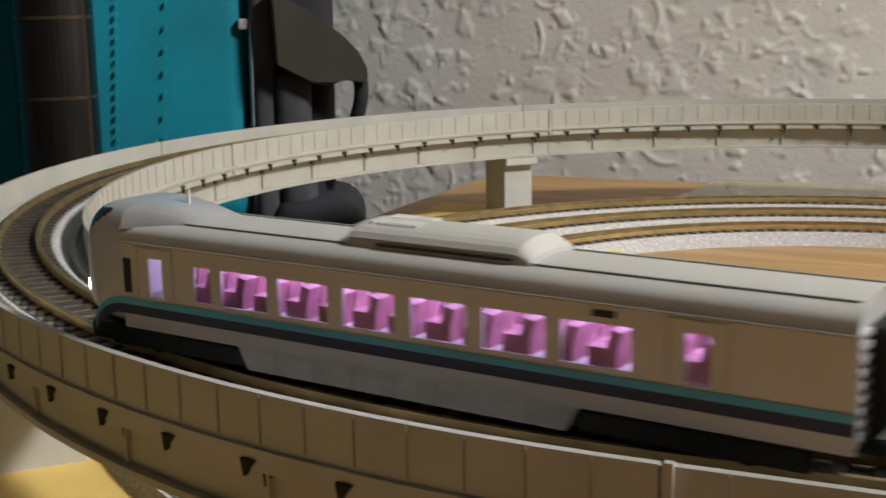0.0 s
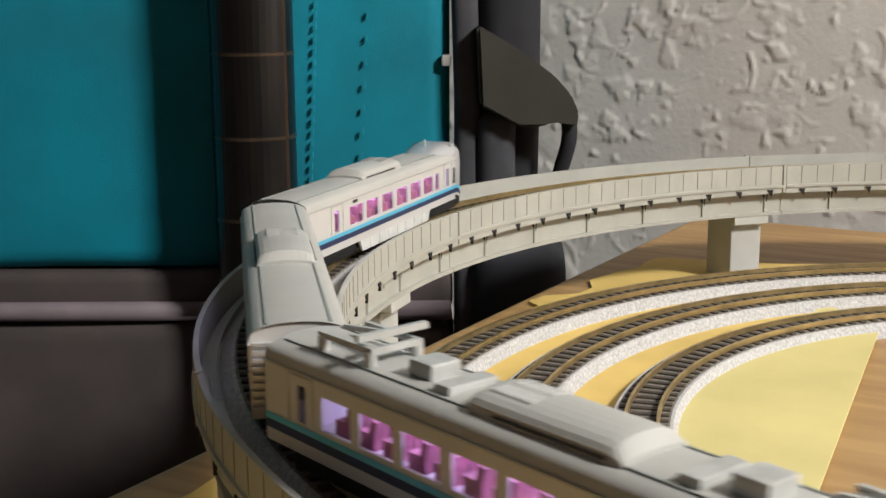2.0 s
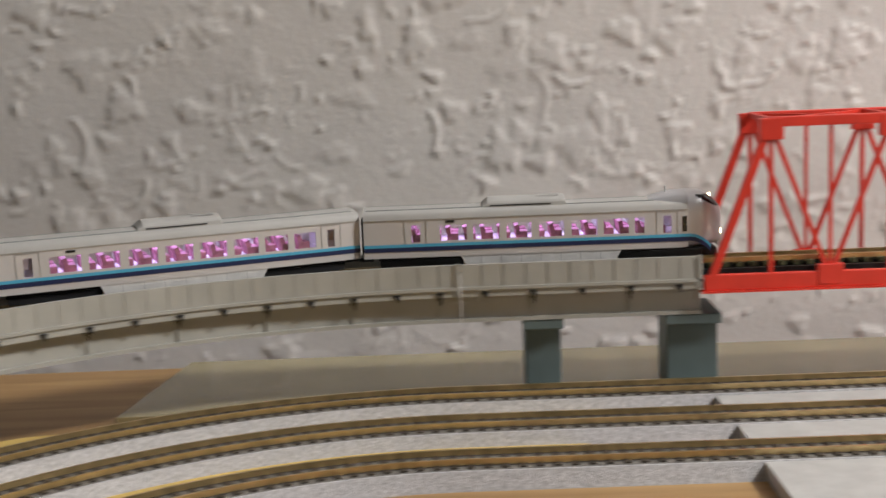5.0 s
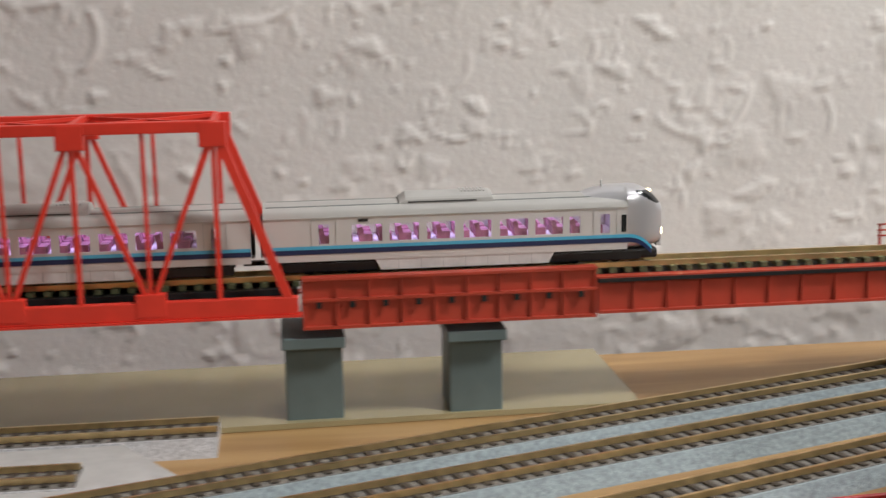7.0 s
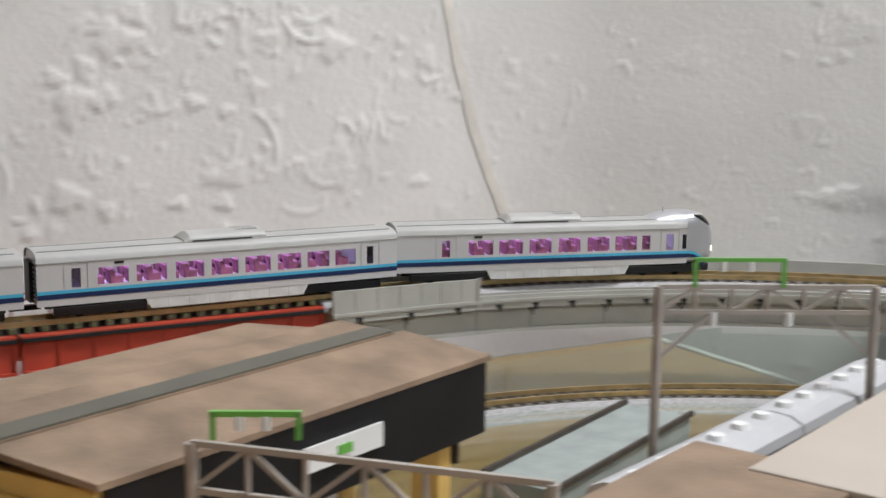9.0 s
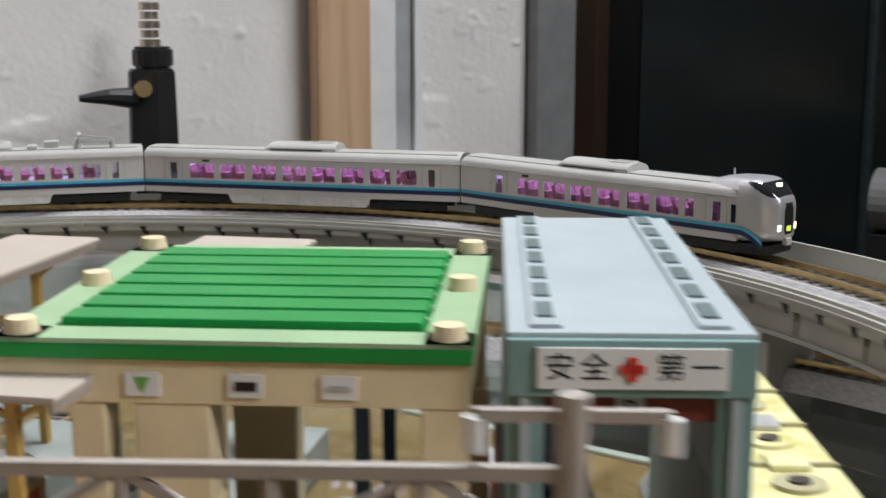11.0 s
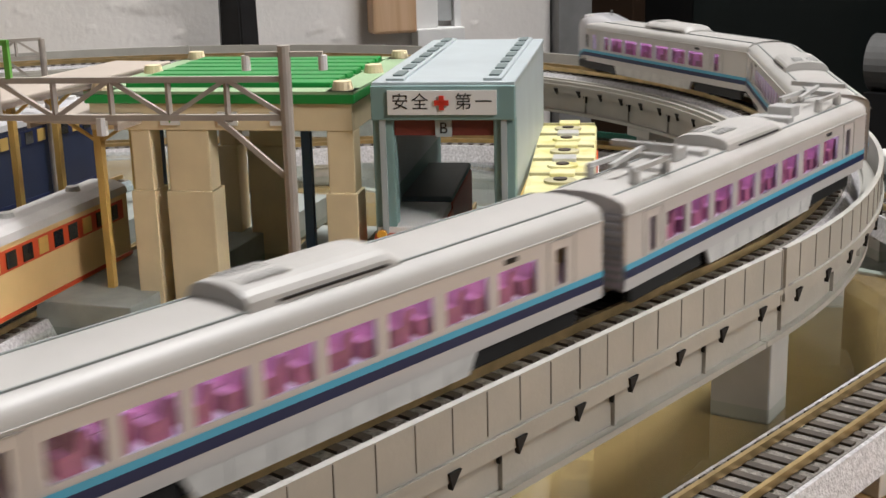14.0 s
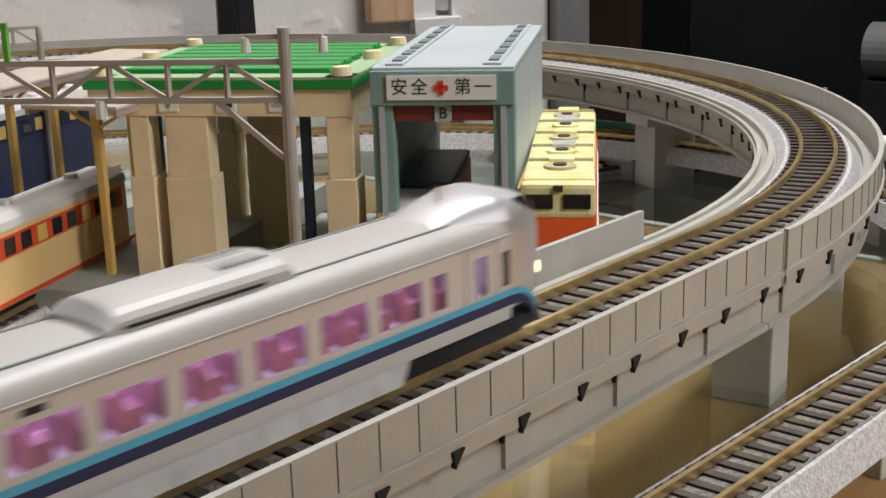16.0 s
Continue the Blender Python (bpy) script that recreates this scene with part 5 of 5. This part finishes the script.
def yellow_loco(at):
    t = thing("electric_loco", "orange model electric loco with lemon-yellow weathered roof", "model train", at)
    n, top = 0.116, 0.0545
    part("body", boxes((0, -0.0095, 0.028, n, 0.0095, 0.0420), bevel=0.0010), ORANGE, t)
    part("cab_front", boxes((-0.0006, -0.0092, 0.0405, 0.010, 0.0092, 0.0525), bevel=0.0016), LEMON, t)
    part("roof", boxes((0.004, -0.0090, 0.0420, n, 0.0090, top - 0.0012), bevel=0.0016), LEMON, t, "lemon-yellow mottled roof")
    for v in (-0.0046, 0.0046):
        part("cab_window", boxes((-0.0012, v - 0.0034, 0.0440, -0.0004, v + 0.0034, 0.0490), bevel=0.0002), DKGLASS, t)
    part("roof_lamp", boxes((-0.0012, -0.0012, 0.0500, 0.001, 0.0012, 0.0520)), TIE, t)
    SPOT = mat("roof_speckle", (0.45, 0.42, 0.25), 0.6)
    for i, u in enumerate((0.018, 0.040, 0.062, 0.084, 0.104)):
        bm = bmesh.new()
        rod(bm, (u, 0, top - 0.0014), (u, 0, top - 0.0002), 0.0042, 20)
        part("roof_fan", bm, LEMON if i % 2 else SPOT, t)
        bm = bmesh.new()
        rod(bm, (u, 0, top - 0.0002), (u, 0, top + 0.0004), 0.0018, 12)
        part("fan_hub", bm, TIE, t)
        part("roof_box", boxes((u + 0.0066, -0.0036, top - 0.0012, u + 0.0136, 0.0030, top + 0.0003), bevel=0.0004), GREY if i % 2 else LEMON, t)
        part("roof_rib", boxes((u + 0.009, -0.0084, top - 0.0014, u + 0.0098, 0.0084, top - 0.0002)), SPOT, t)
    part("side_stripe", boxes((0, -0.0098, 0.0335, n, -0.0095, 0.0350)), WHITE, t)
    part("underframe", boxes((0.004, -0.0080, 0.0150, n - 0.004, 0.0080, 0.028)), BLACK, t)
    for xx in (0.024, 0.092):
        part("bogie", boxes((xx - 0.015, -0.0078, 0.0092, xx + 0.015, 0.0078, 0.0160), bevel=0.0004), BLACK, t)
    return t


LOCO_D = local(0.3745, -0.1570, 33) @ Matrix.Diagonal((1.1, 1.16, 1.08, 1))
a, b = LOCO_D @ Vector((-0.006, 0, 0)), LOCO_D @ Vector((0.14, 0, 0))
track(line_path(a.x, a.y, b.x, b.y), 0.0098, "track into the loco shed", bed=BED, base=0.0012, group="station tracks")
diesel_loco(LOCO_D)
LOCO_E = local(0.4000, -0.1960, 33.5) @ Matrix.Diagonal((1.12, 1.22, 0.885, 1))
yellow_loco(LOCO_E)
a, b = LOCO_E @ Vector((0, 0, 0)), LOCO_E @ Vector((0.125, 0, 0))
track(line_path(a.x, a.y, b.x, b.y), 0.0082, "short track under the electric loco", bed=BED, base=0.0012, group="station tracks")

# ---------------------------------------------------------------- luggage beside the table
CLOTH = mat("suitcase_teal", (0.006, 0.230, 0.330), 0.75, vary=0.18, scale=14, bump=0.35, bscale=2200)
BROWNCLOTH = mat("suitcase_grey_brown", (0.075, 0.060, 0.058), 0.85, vary=0.15, scale=30, bump=0.35, bscale=2200)
PIPING = mat("piping_mauve", (0.20, 0.16, 0.18), 0.7, vary=0.1)
GLOSSBLACK = mat("pole_black", (0.006, 0.005, 0.005), 0.30, vary=0.2)
STRAP = mat("strap_grey", (0.055, 0.055, 0.065), 0.8, vary=0.2, scale=60, bump=0.3, bscale=2500)
DARKCLOTH = mat("rucksack_black", (0.018, 0.018, 0.024), 0.8, vary=0.3, scale=30, bump=0.3, bscale=2500)
FLAP = mat("flap_olive_black", (0.035, 0.033, 0.025), 0.7, vary=0.2, scale=30, bump=0.3, bscale=2500)


def puffed(x0, y0, z0, x1, y1, z1, r, seed, amp=0.004, cuts=14):
    """A soft box: bevelled and gently rumpled."""
    bm = bmesh.new()
    bmesh.ops.create_cube(bm, size=1, matrix=Matrix.LocRotScale(((x0 + x1) / 2, (y0 + y1) / 2, (z0 + z1) / 2), None, (x1 - x0, y1 - y0, z1 - z0)))
    bmesh.ops.bevel(bm, geom=bm.edges[:], offset=r, segments=4, affect="EDGES", profile=0.5)
    bmesh.ops.subdivide_edges(bm, edges=[e for e in bm.edges if e.calc_length() > 0.05], cuts=cuts, use_grid_fill=True)
    for v in bm.verts:
        p = v.co * 9 + Vector((seed, 0, 0))
        v.co += Vector((noise.noise(p), noise.noise(p + Vector((9, 0, 0))), noise.noise(p + Vector((0, 9, 0))))) * amp
    return bm


LUG = pose(-0.722, 0.176, 0, 0, 0, 31)        # x along the luggage's face, y away from the room
bag = thing("suitcase", "teal fabric suitcase with grey-brown base panel and piping", "suitcase", LUG)
part("shell", puffed(-0.52, 0.0, -0.012, 0.010, 0.13, 0.60, 0.012, 3, 0.004), CLOTH, bag, "teal fabric panel", smooth=True)
part("base_panel", puffed(-0.52, -0.010, -0.70, 0.012, 0.13, -0.036, 0.014, 5, 0.004), BROWNCLOTH, bag, "grey-brown fabric base", smooth=True)
part("base_edge", puffed(-0.52, -0.004, -0.036, 0.011, 0.12, -0.012, 0.006, 8, 0.0015, 6), BROWNCLOTH, bag, smooth=True)
bm = bmesh.new()
rod(bm, (-0.52, -0.0075, -0.031), (0.010, -0.0075, -0.034), 0.0055, 10)
part("piping", bm, PIPING, bag, "mauve piping along the seam", smooth=True)
for m0, lean, step in ((-0.066, 0.05, 1), (-0.040, 0.06, 2)):
    for i in range(0, 30, step):
        z = 0.0 + i * 0.0062
        x = m0 + lean * z
        part("stitch", boxes((x - 0.0002, -0.0020, z, x + 0.0002, 0.0, z + 0.0032)), mat("stitch_thread", (0.02, 0.28, 0.38), 0.7), bag)
part("zip_pull", boxes((0.006, -0.004, 0.098, 0.011, 0.002, 0.104), bevel=0.001), GREY, bag, "small metal zip pull")

pole = thing("telescopic_pole", "glossy black telescopic pole standing by the table", "pole", LUG @ pose(-0.091, -0.026, 0))
bm = bmesh.new()
rod(bm, (0, 0, -0.70), (0, 0, 0.60), 0.0212, 40)
part("tube", bm, GLOSSBLACK, pole)
for z in (-0.02, 0.022, 0.064, 0.106, 0.148, 0.19):
    bm = bmesh.new()
    rod(bm, (0, 0, z), (0, 0, z + 0.0018), 0.0216, 40)
    part("ring", bm, mat("ring_bronze", (0.10, 0.07, 0.05), 0.25, 0.6), pole)
# brown strip painting the room's reflection down the pole's right side
part("side_sheen", boxes((0.0165, -0.0125, -0.70, 0.0185, -0.0075, 0.60)), mat("sheen_brown", (0.07, 0.04, 0.025), 0.35), pole)

sack = thing("rucksack", "black rucksack with grey strap hanging beside the suitcase", "rucksack", LUG)
part("grey_strap", puffed(0.012, -0.006, -0.70, 0.026, 0.03, 0.60, 0.005, 2, 0.003), STRAP, sack, "grey webbing strap", smooth=True)
part("body", puffed(0.0255, 0.004, -0.70, 0.060, 0.09, 0.60, 0.012, 4, 0.005), DARKCLOTH, sack, smooth=True)
part("fold", puffed(0.026, -0.012, -0.25, 0.047, 0.02, 0.075, 0.008, 7, 0.006), STRAP, sack, smooth=True)
part("lower_pocket", puffed(0.020, -0.016, -0.70, 0.074, 0.06, 0.004, 0.016, 6, 0.006), DARKCLOTH, sack, smooth=True)
bm = bmesh.new()
prof = [(0.024, 0.120), (0.045, 0.108), (0.064, 0.094), (0.073, 0.084), (0.0775, 0.074), (0.0760, 0.066), (0.066, 0.071), (0.058, 0.067), (0.046, 0.067), (0.026, 0.078)]
fr, bk = [bm.verts.new((x, -0.020, z)) for x, z in prof], [bm.verts.new((x, 0.020, z)) for x, z in prof]
bm.faces.new(fr)
bm.faces.new(list(reversed(bk)))
for i in range(len(prof)):
    k = (i + 1) % len(prof)
    bm.faces.new((fr[i], fr[k], bk[k], bk[i]))
bmesh.ops.bevel(bm, geom=bm.edges[:], offset=0.0015, segments=2, affect="EDGES")
part("flap", bm, FLAP, sack, "olive-black flap")
cu = bpy.data.curves.new("loop_strap", "CURVE")
cu.dimensions, cu.bevel_depth = "3D", 0.0042
sp2 = cu.splines.new("BEZIER")
lp = [(0.070, -0.010, 0.080), (0.0735, -0.010, 0.064), (0.0700, -0.006, 0.044), (0.062, 0.0, 0.015)]
sp2.bezier_points.add(len(lp) - 1)
for b, c in zip(sp2.bezier_points, lp):
    b.co, b.handle_left_type, b.handle_right_type = c, "AUTO", "AUTO"
cu.materials.append(DARKCLOTH)
ob = new("loop_strap", cu)
ob.parent = sack

# ---------------------------------------------------------------- tripod, wall trim
tri = thing("tripod_column", "black tripod column with lever and ringed metal tip", "tripod", pose(0.640, 0.224, 0, 0, 0, -35))
bm = bmesh.new()
rod(bm, (0, 0, 0.0), (0, 0, 0.106), 0.0145, 6, 0.0125)
bmesh.ops.bevel(bm, geom=bm.edges[:], offset=0.001, segments=2, affect="EDGES")
part("column", bm, BLACK, tri)
bm = bmesh.new()
rod(bm, (0.001, 0, 0.1062), (0.001, 0, 0.117), 0.0105, 8)
bmesh.ops.bevel(bm, geom=bm.edges[:], offset=0.0015, segments=2, affect="EDGES")
part("shoulder", bm, BLACK, tri)
bm = bmesh.new()
for i in range(5):
    rod(bm, (0, 0, 0.117 + 0.0045 * i), (0, 0, 0.1205 + 0.0045 * i), 0.0052 if i % 2 == 0 else 0.0044, 16)
part("metal_tip", bm, mat("tip_metal", (0.55, 0.50, 0.42), 0.3, 0.9, vary=0.2), tri)
bm = bmesh.new()
rod(bm, (-0.008, -0.006, 0.092), (-0.022, -0.006, 0.093), 0.0055, 10, 0.0040)
rod(bm, (-0.022, -0.006, 0.093), (-0.036, -0.006, 0.0925), 0.0040, 10, 0.0016)
part("lever", bm, BLACK, tri)
bm = bmesh.new()
rod(bm, (-0.006, -0.0145, 0.097), (-0.006, -0.010, 0.097), 0.0042, 14)
part("brass_screw", bm, mat("brass", (0.70, 0.50, 0.25), 0.25, 0.9), tri)

wm = pose(0.478, 0.374, 0, 0, 0, -32)
trim = part("trim_wood", boxes((0.312, -0.018, 0.048, 0.343, 0.0, 1.7), bevel=0.002), TRIMWOOD, None)
trim.matrix_basis = wm
tagged(trim, "light wooden upright trim on the plaster wall", "trim", kind="structure")
frame_w = thing("window_frame", "white upright window frame with shadow painted grey in its rebate", "window frame", wm, kind="structure")
part("outer_stile", boxes((0.3435, -0.012, 0.050, 0.3600, 0.0, 1.7), bevel=0.001), WHITE, frame_w)
# rebate coloured grey for the shadow between the white stiles
part("rebate", boxes((0.3605, -0.006, 0.054, 0.3720, 0.0, 1.7)), mat("rebate_shade", (0.35, 0.36, 0.36), 0.6), frame_w)
part("inner_stile", boxes((0.3725, -0.010, 0.050, 0.3770, 0.0, 1.7)), WHITE, frame_w)
part("sill", boxes((0.3435, -0.016, 0.038, 0.3780, 0.0, 0.050), bevel=0.001), WHITE, frame_w)
crack = bmesh.new()
cpts = [(0.418, 0.30), (0.424, 0.21), (0.430, 0.172), (0.437, 0.140), (0.447, 0.105), (0.458, 0.078), (0.468, 0.055), (0.470, 0.02)]
for k, ((xa, za), (xb, zb)) in enumerate(zip(cpts, cpts[1:])):
    quad = []
    for xx, zz in ((xa - 0.0032, za), (xa + 0.0028, za), (xb + 0.0028, zb), (xb - 0.0032, zb)):
        px, py, ph = wall_line(xx + 1.1)
        quad += [(px + 0.0006 * math.sin(ph), py - 0.0006 * math.cos(ph), zz), (px, py, zz)]
    v = [crack.verts.new(q) for q in quad]
    for q in ((0, 2, 4, 6), (0, 1, 3, 2), (2, 3, 5, 4), (4, 5, 7, 6), (6, 7, 1, 0)):
        crack.faces.new([v[n] for n in q])
tagged(part("filled_crack", crack, mat("crack_filler", (0.75, 0.70, 0.64), 0.8, vary=0.10, scale=60), None), "tan filled crack running down the plaster wall", "crack", kind="structure")

# ---------------------------------------------------------------- beyond the table's end
trim_end = tagged(part("trim_end", boxes((SIDE_LEN, -0.012, -0.10, SIDE_LEN + 0.026, 0.05, 1.7), bevel=0.001), mat("trim_grey", (0.20, 0.20, 0.20), 0.5), None), "grey trim at the end of the plaster wall", "trim", kind="structure")
trim_end.matrix_basis = wm
SHELF = -0.085
side = thing("side_table", "low dark side table beyond the big table", "table")
part("top", boxes((0.62, -0.62, SHELF - 0.020, 1.34, 0.08, SHELF), bevel=0.002), mat("dark_stain", (0.03, 0.024, 0.02), 0.4), side)
for x, y in ((0.65, -0.58), (1.30, -0.58), (0.65, 0.04), (1.30, 0.04)):
    part("leg", boxes((x - 0.015, y - 0.015, -0.70, x + 0.015, y + 0.015, SHELF - 0.020)), BLACK, side)
box = thing("red_box", "red cardboard box with books and papers inside", "box", pose(1.055, -0.140, SHELF, 0, 0, -12))
REDCARD = mat("red_card", (0.52, 0.02, 0.03), 0.5, vary=0.1, scale=30)
part("front", boxes((-0.003, -0.066, 0.0, 0.0, 0.0, 0.062)), REDCARD, box)
part("back", boxes((0.080, -0.066, 0.0, 0.083, 0.0, 0.090)), REDCARD, box)
part("bottom", boxes((0.0, -0.066, 0.0, 0.080, 0.0, 0.003)), REDCARD, box)
for y in (-0.066, -0.003):
    part("side", boxes((0.0, y, 0.003, 0.080, y + 0.003, 0.062)), REDCARD, box)
for z, h in ((0.018, 0.0016), (0.044, 0.0012)):
    part("white_band", boxes((-0.0036, -0.066, z, -0.003, 0.0, z + h)), WHITE, box)
rng = random.Random(4)
for i in range(6):
    c = rng.choice([(0.1, 0.2, 0.35), (0.6, 0.55, 0.45), (0.05, 0.05, 0.06), (0.5, 0.4, 0.12), (0.35, 0.4, 0.42)])
    part("book", boxes((0.006, -0.0620 + 0.0098 * i, 0.003, 0.070, -0.0535 + 0.0098 * i, rng.uniform(0.068, 0.082))), mat("book_%d" % i, c, 0.6), box)
tagged(part("paper_bag", puffed(1.145, -0.255, SHELF, 1.20, -0.155, 0.062, 0.012, 12, 0.006, 6), mat("paper_white", (0.62, 0.58, 0.54), 0.8, vary=0.08), None, smooth=True), "crumpled white paper bag on the side table", "bag")
tagged(part("tan_carton", boxes((1.215, -0.52, SHELF, 1.30, -0.215, 0.30), bevel=0.002), mat("carton_tan", (0.42, 0.20, 0.09), 0.7, vary=0.1), None), "tan cardboard carton standing on the side table", "carton")
post = thing("wooden_post", "pale wooden board on a black stand", "post", pose(1.035, -0.108, 0))
part("board", boxes((-0.006, -0.0125, -0.036, 0.006, 0.0125, 0.088), bevel=0.0030), mat("pale_post", (0.50, 0.36, 0.27), 0.6, vary=0.08), post)
part("stand", boxes((-0.006, -0.0125, SHELF, 0.006, 0.0125, -0.036)), BLACK, post)
part("stile", boxes((-0.006, -0.0235, SHELF, 0.006, -0.0135, 0.62)), BLACK, post)
# cabinet added as a black backdrop so the corner behind reads dark
cab_m = mat("backdrop_black", (0.008, 0.008, 0.008), 0.35, vary=0.3, scale=6)
cabt = thing("backdrop_cabinet", "tall black cabinet with glass door, added as a dark backdrop", "cabinet", pose(1.42, 0.04, 0, 0, 0, 24))
part("body", boxes((0.0, -0.70, -0.70, 0.30, 0.62, 1.5), bevel=0.003), cab_m, cabt)
part("door", boxes((-0.006, -0.08, -0.60, 0.0, 0.26, 1.3)), mat("door_smoke", (0.02, 0.025, 0.024), 0.15, vary=0.2, scale=5), cabt, "smoked glass door")
bm = bmesh.new()
rod(bm, (-0.012, 0.05, -0.3), (-0.012, 0.05, 0.6), 0.006, 10)
part("door_handle", bm, mat("handle_steel", (0.10, 0.13, 0.14), 0.3, 0.6), cabt, "steel bar handle")
panel = thing("brown_panel", "dark brown upright board in a black frame", "panel", pose(1.06, 0.0, 0))
part("board", boxes((0.0, 0.193, -0.70, 0.02, 0.287, 1.5), bevel=0.001), mat("board_brown", (0.045, 0.026, 0.015), 0.5, vary=0.15, scale=12), panel)
part("frame", boxes((-0.004, 0.2872, -0.70, 0.024, 0.330, 1.5), bevel=0.001), BLACK, panel)
roll = thing("paper_roll", "grey roll lying on a black stand", "roll", pose(1.09, -0.058, 0))
bm = bmesh.new()
rod(bm, (0, -0.046, 0.004), (0, 0.046, 0.004), 0.0225, 28)
part("roll", bm, mat("roll_grey", (0.20, 0.20, 0.195), 0.5, vary=0.08), roll, smooth=False)
part("stand", boxes((-0.024, -0.040, SHELF, 0.024, 0.044, -0.0175)), BLACK, roll)
for k, (x, y, r, c) in enumerate(((0.800, -0.222, 0.016, (0.75, 0.50, 0.02)), (0.845, -0.262, 0.018, (0.72, 0.62, 0.05)), (0.825, -0.244, 0.013, (0.28, 0.24, 0.12)), (0.790, -0.268, 0.014, (0.55, 0.50, 0.46)), (0.880, -0.236, 0.013, (0.30, 0.33, 0.12)))):
    bm = bmesh.new()
    bmesh.ops.create_icosphere(bm, subdivisions=3, radius=r, matrix=Matrix.Translation((x, y, SHELF + r * 0.9)))
    for v in bm.verts:
        v.co += (v.co - Vector((x, y, SHELF + r * 0.9))) * noise.noise(v.co * 90) * 0.45
        v.co.z = max(SHELF, v.co.z)
    tagged(part("foam_lump", bm, mat("foam_%d" % k, c, 0.8, vary=0.2, scale=80), None, smooth=True), "small yellow and tan scenery foam lump on the side table", "scenery foam", "scenery lumps")
for x, y in ((0.683, -0.186), (0.694, -0.229)):
    pot = thing("glass_clip", "white plastic clip gripping the glass edge", "clip", pose(x, y, 0.0042), group="glass clips")
    part("knob", puffed(-0.006, -0.0065, 0.0, 0.006, 0.0065, 0.011, 0.003, 3, 0.0006, 2), WHITE, pot, smooth=True)

motions()
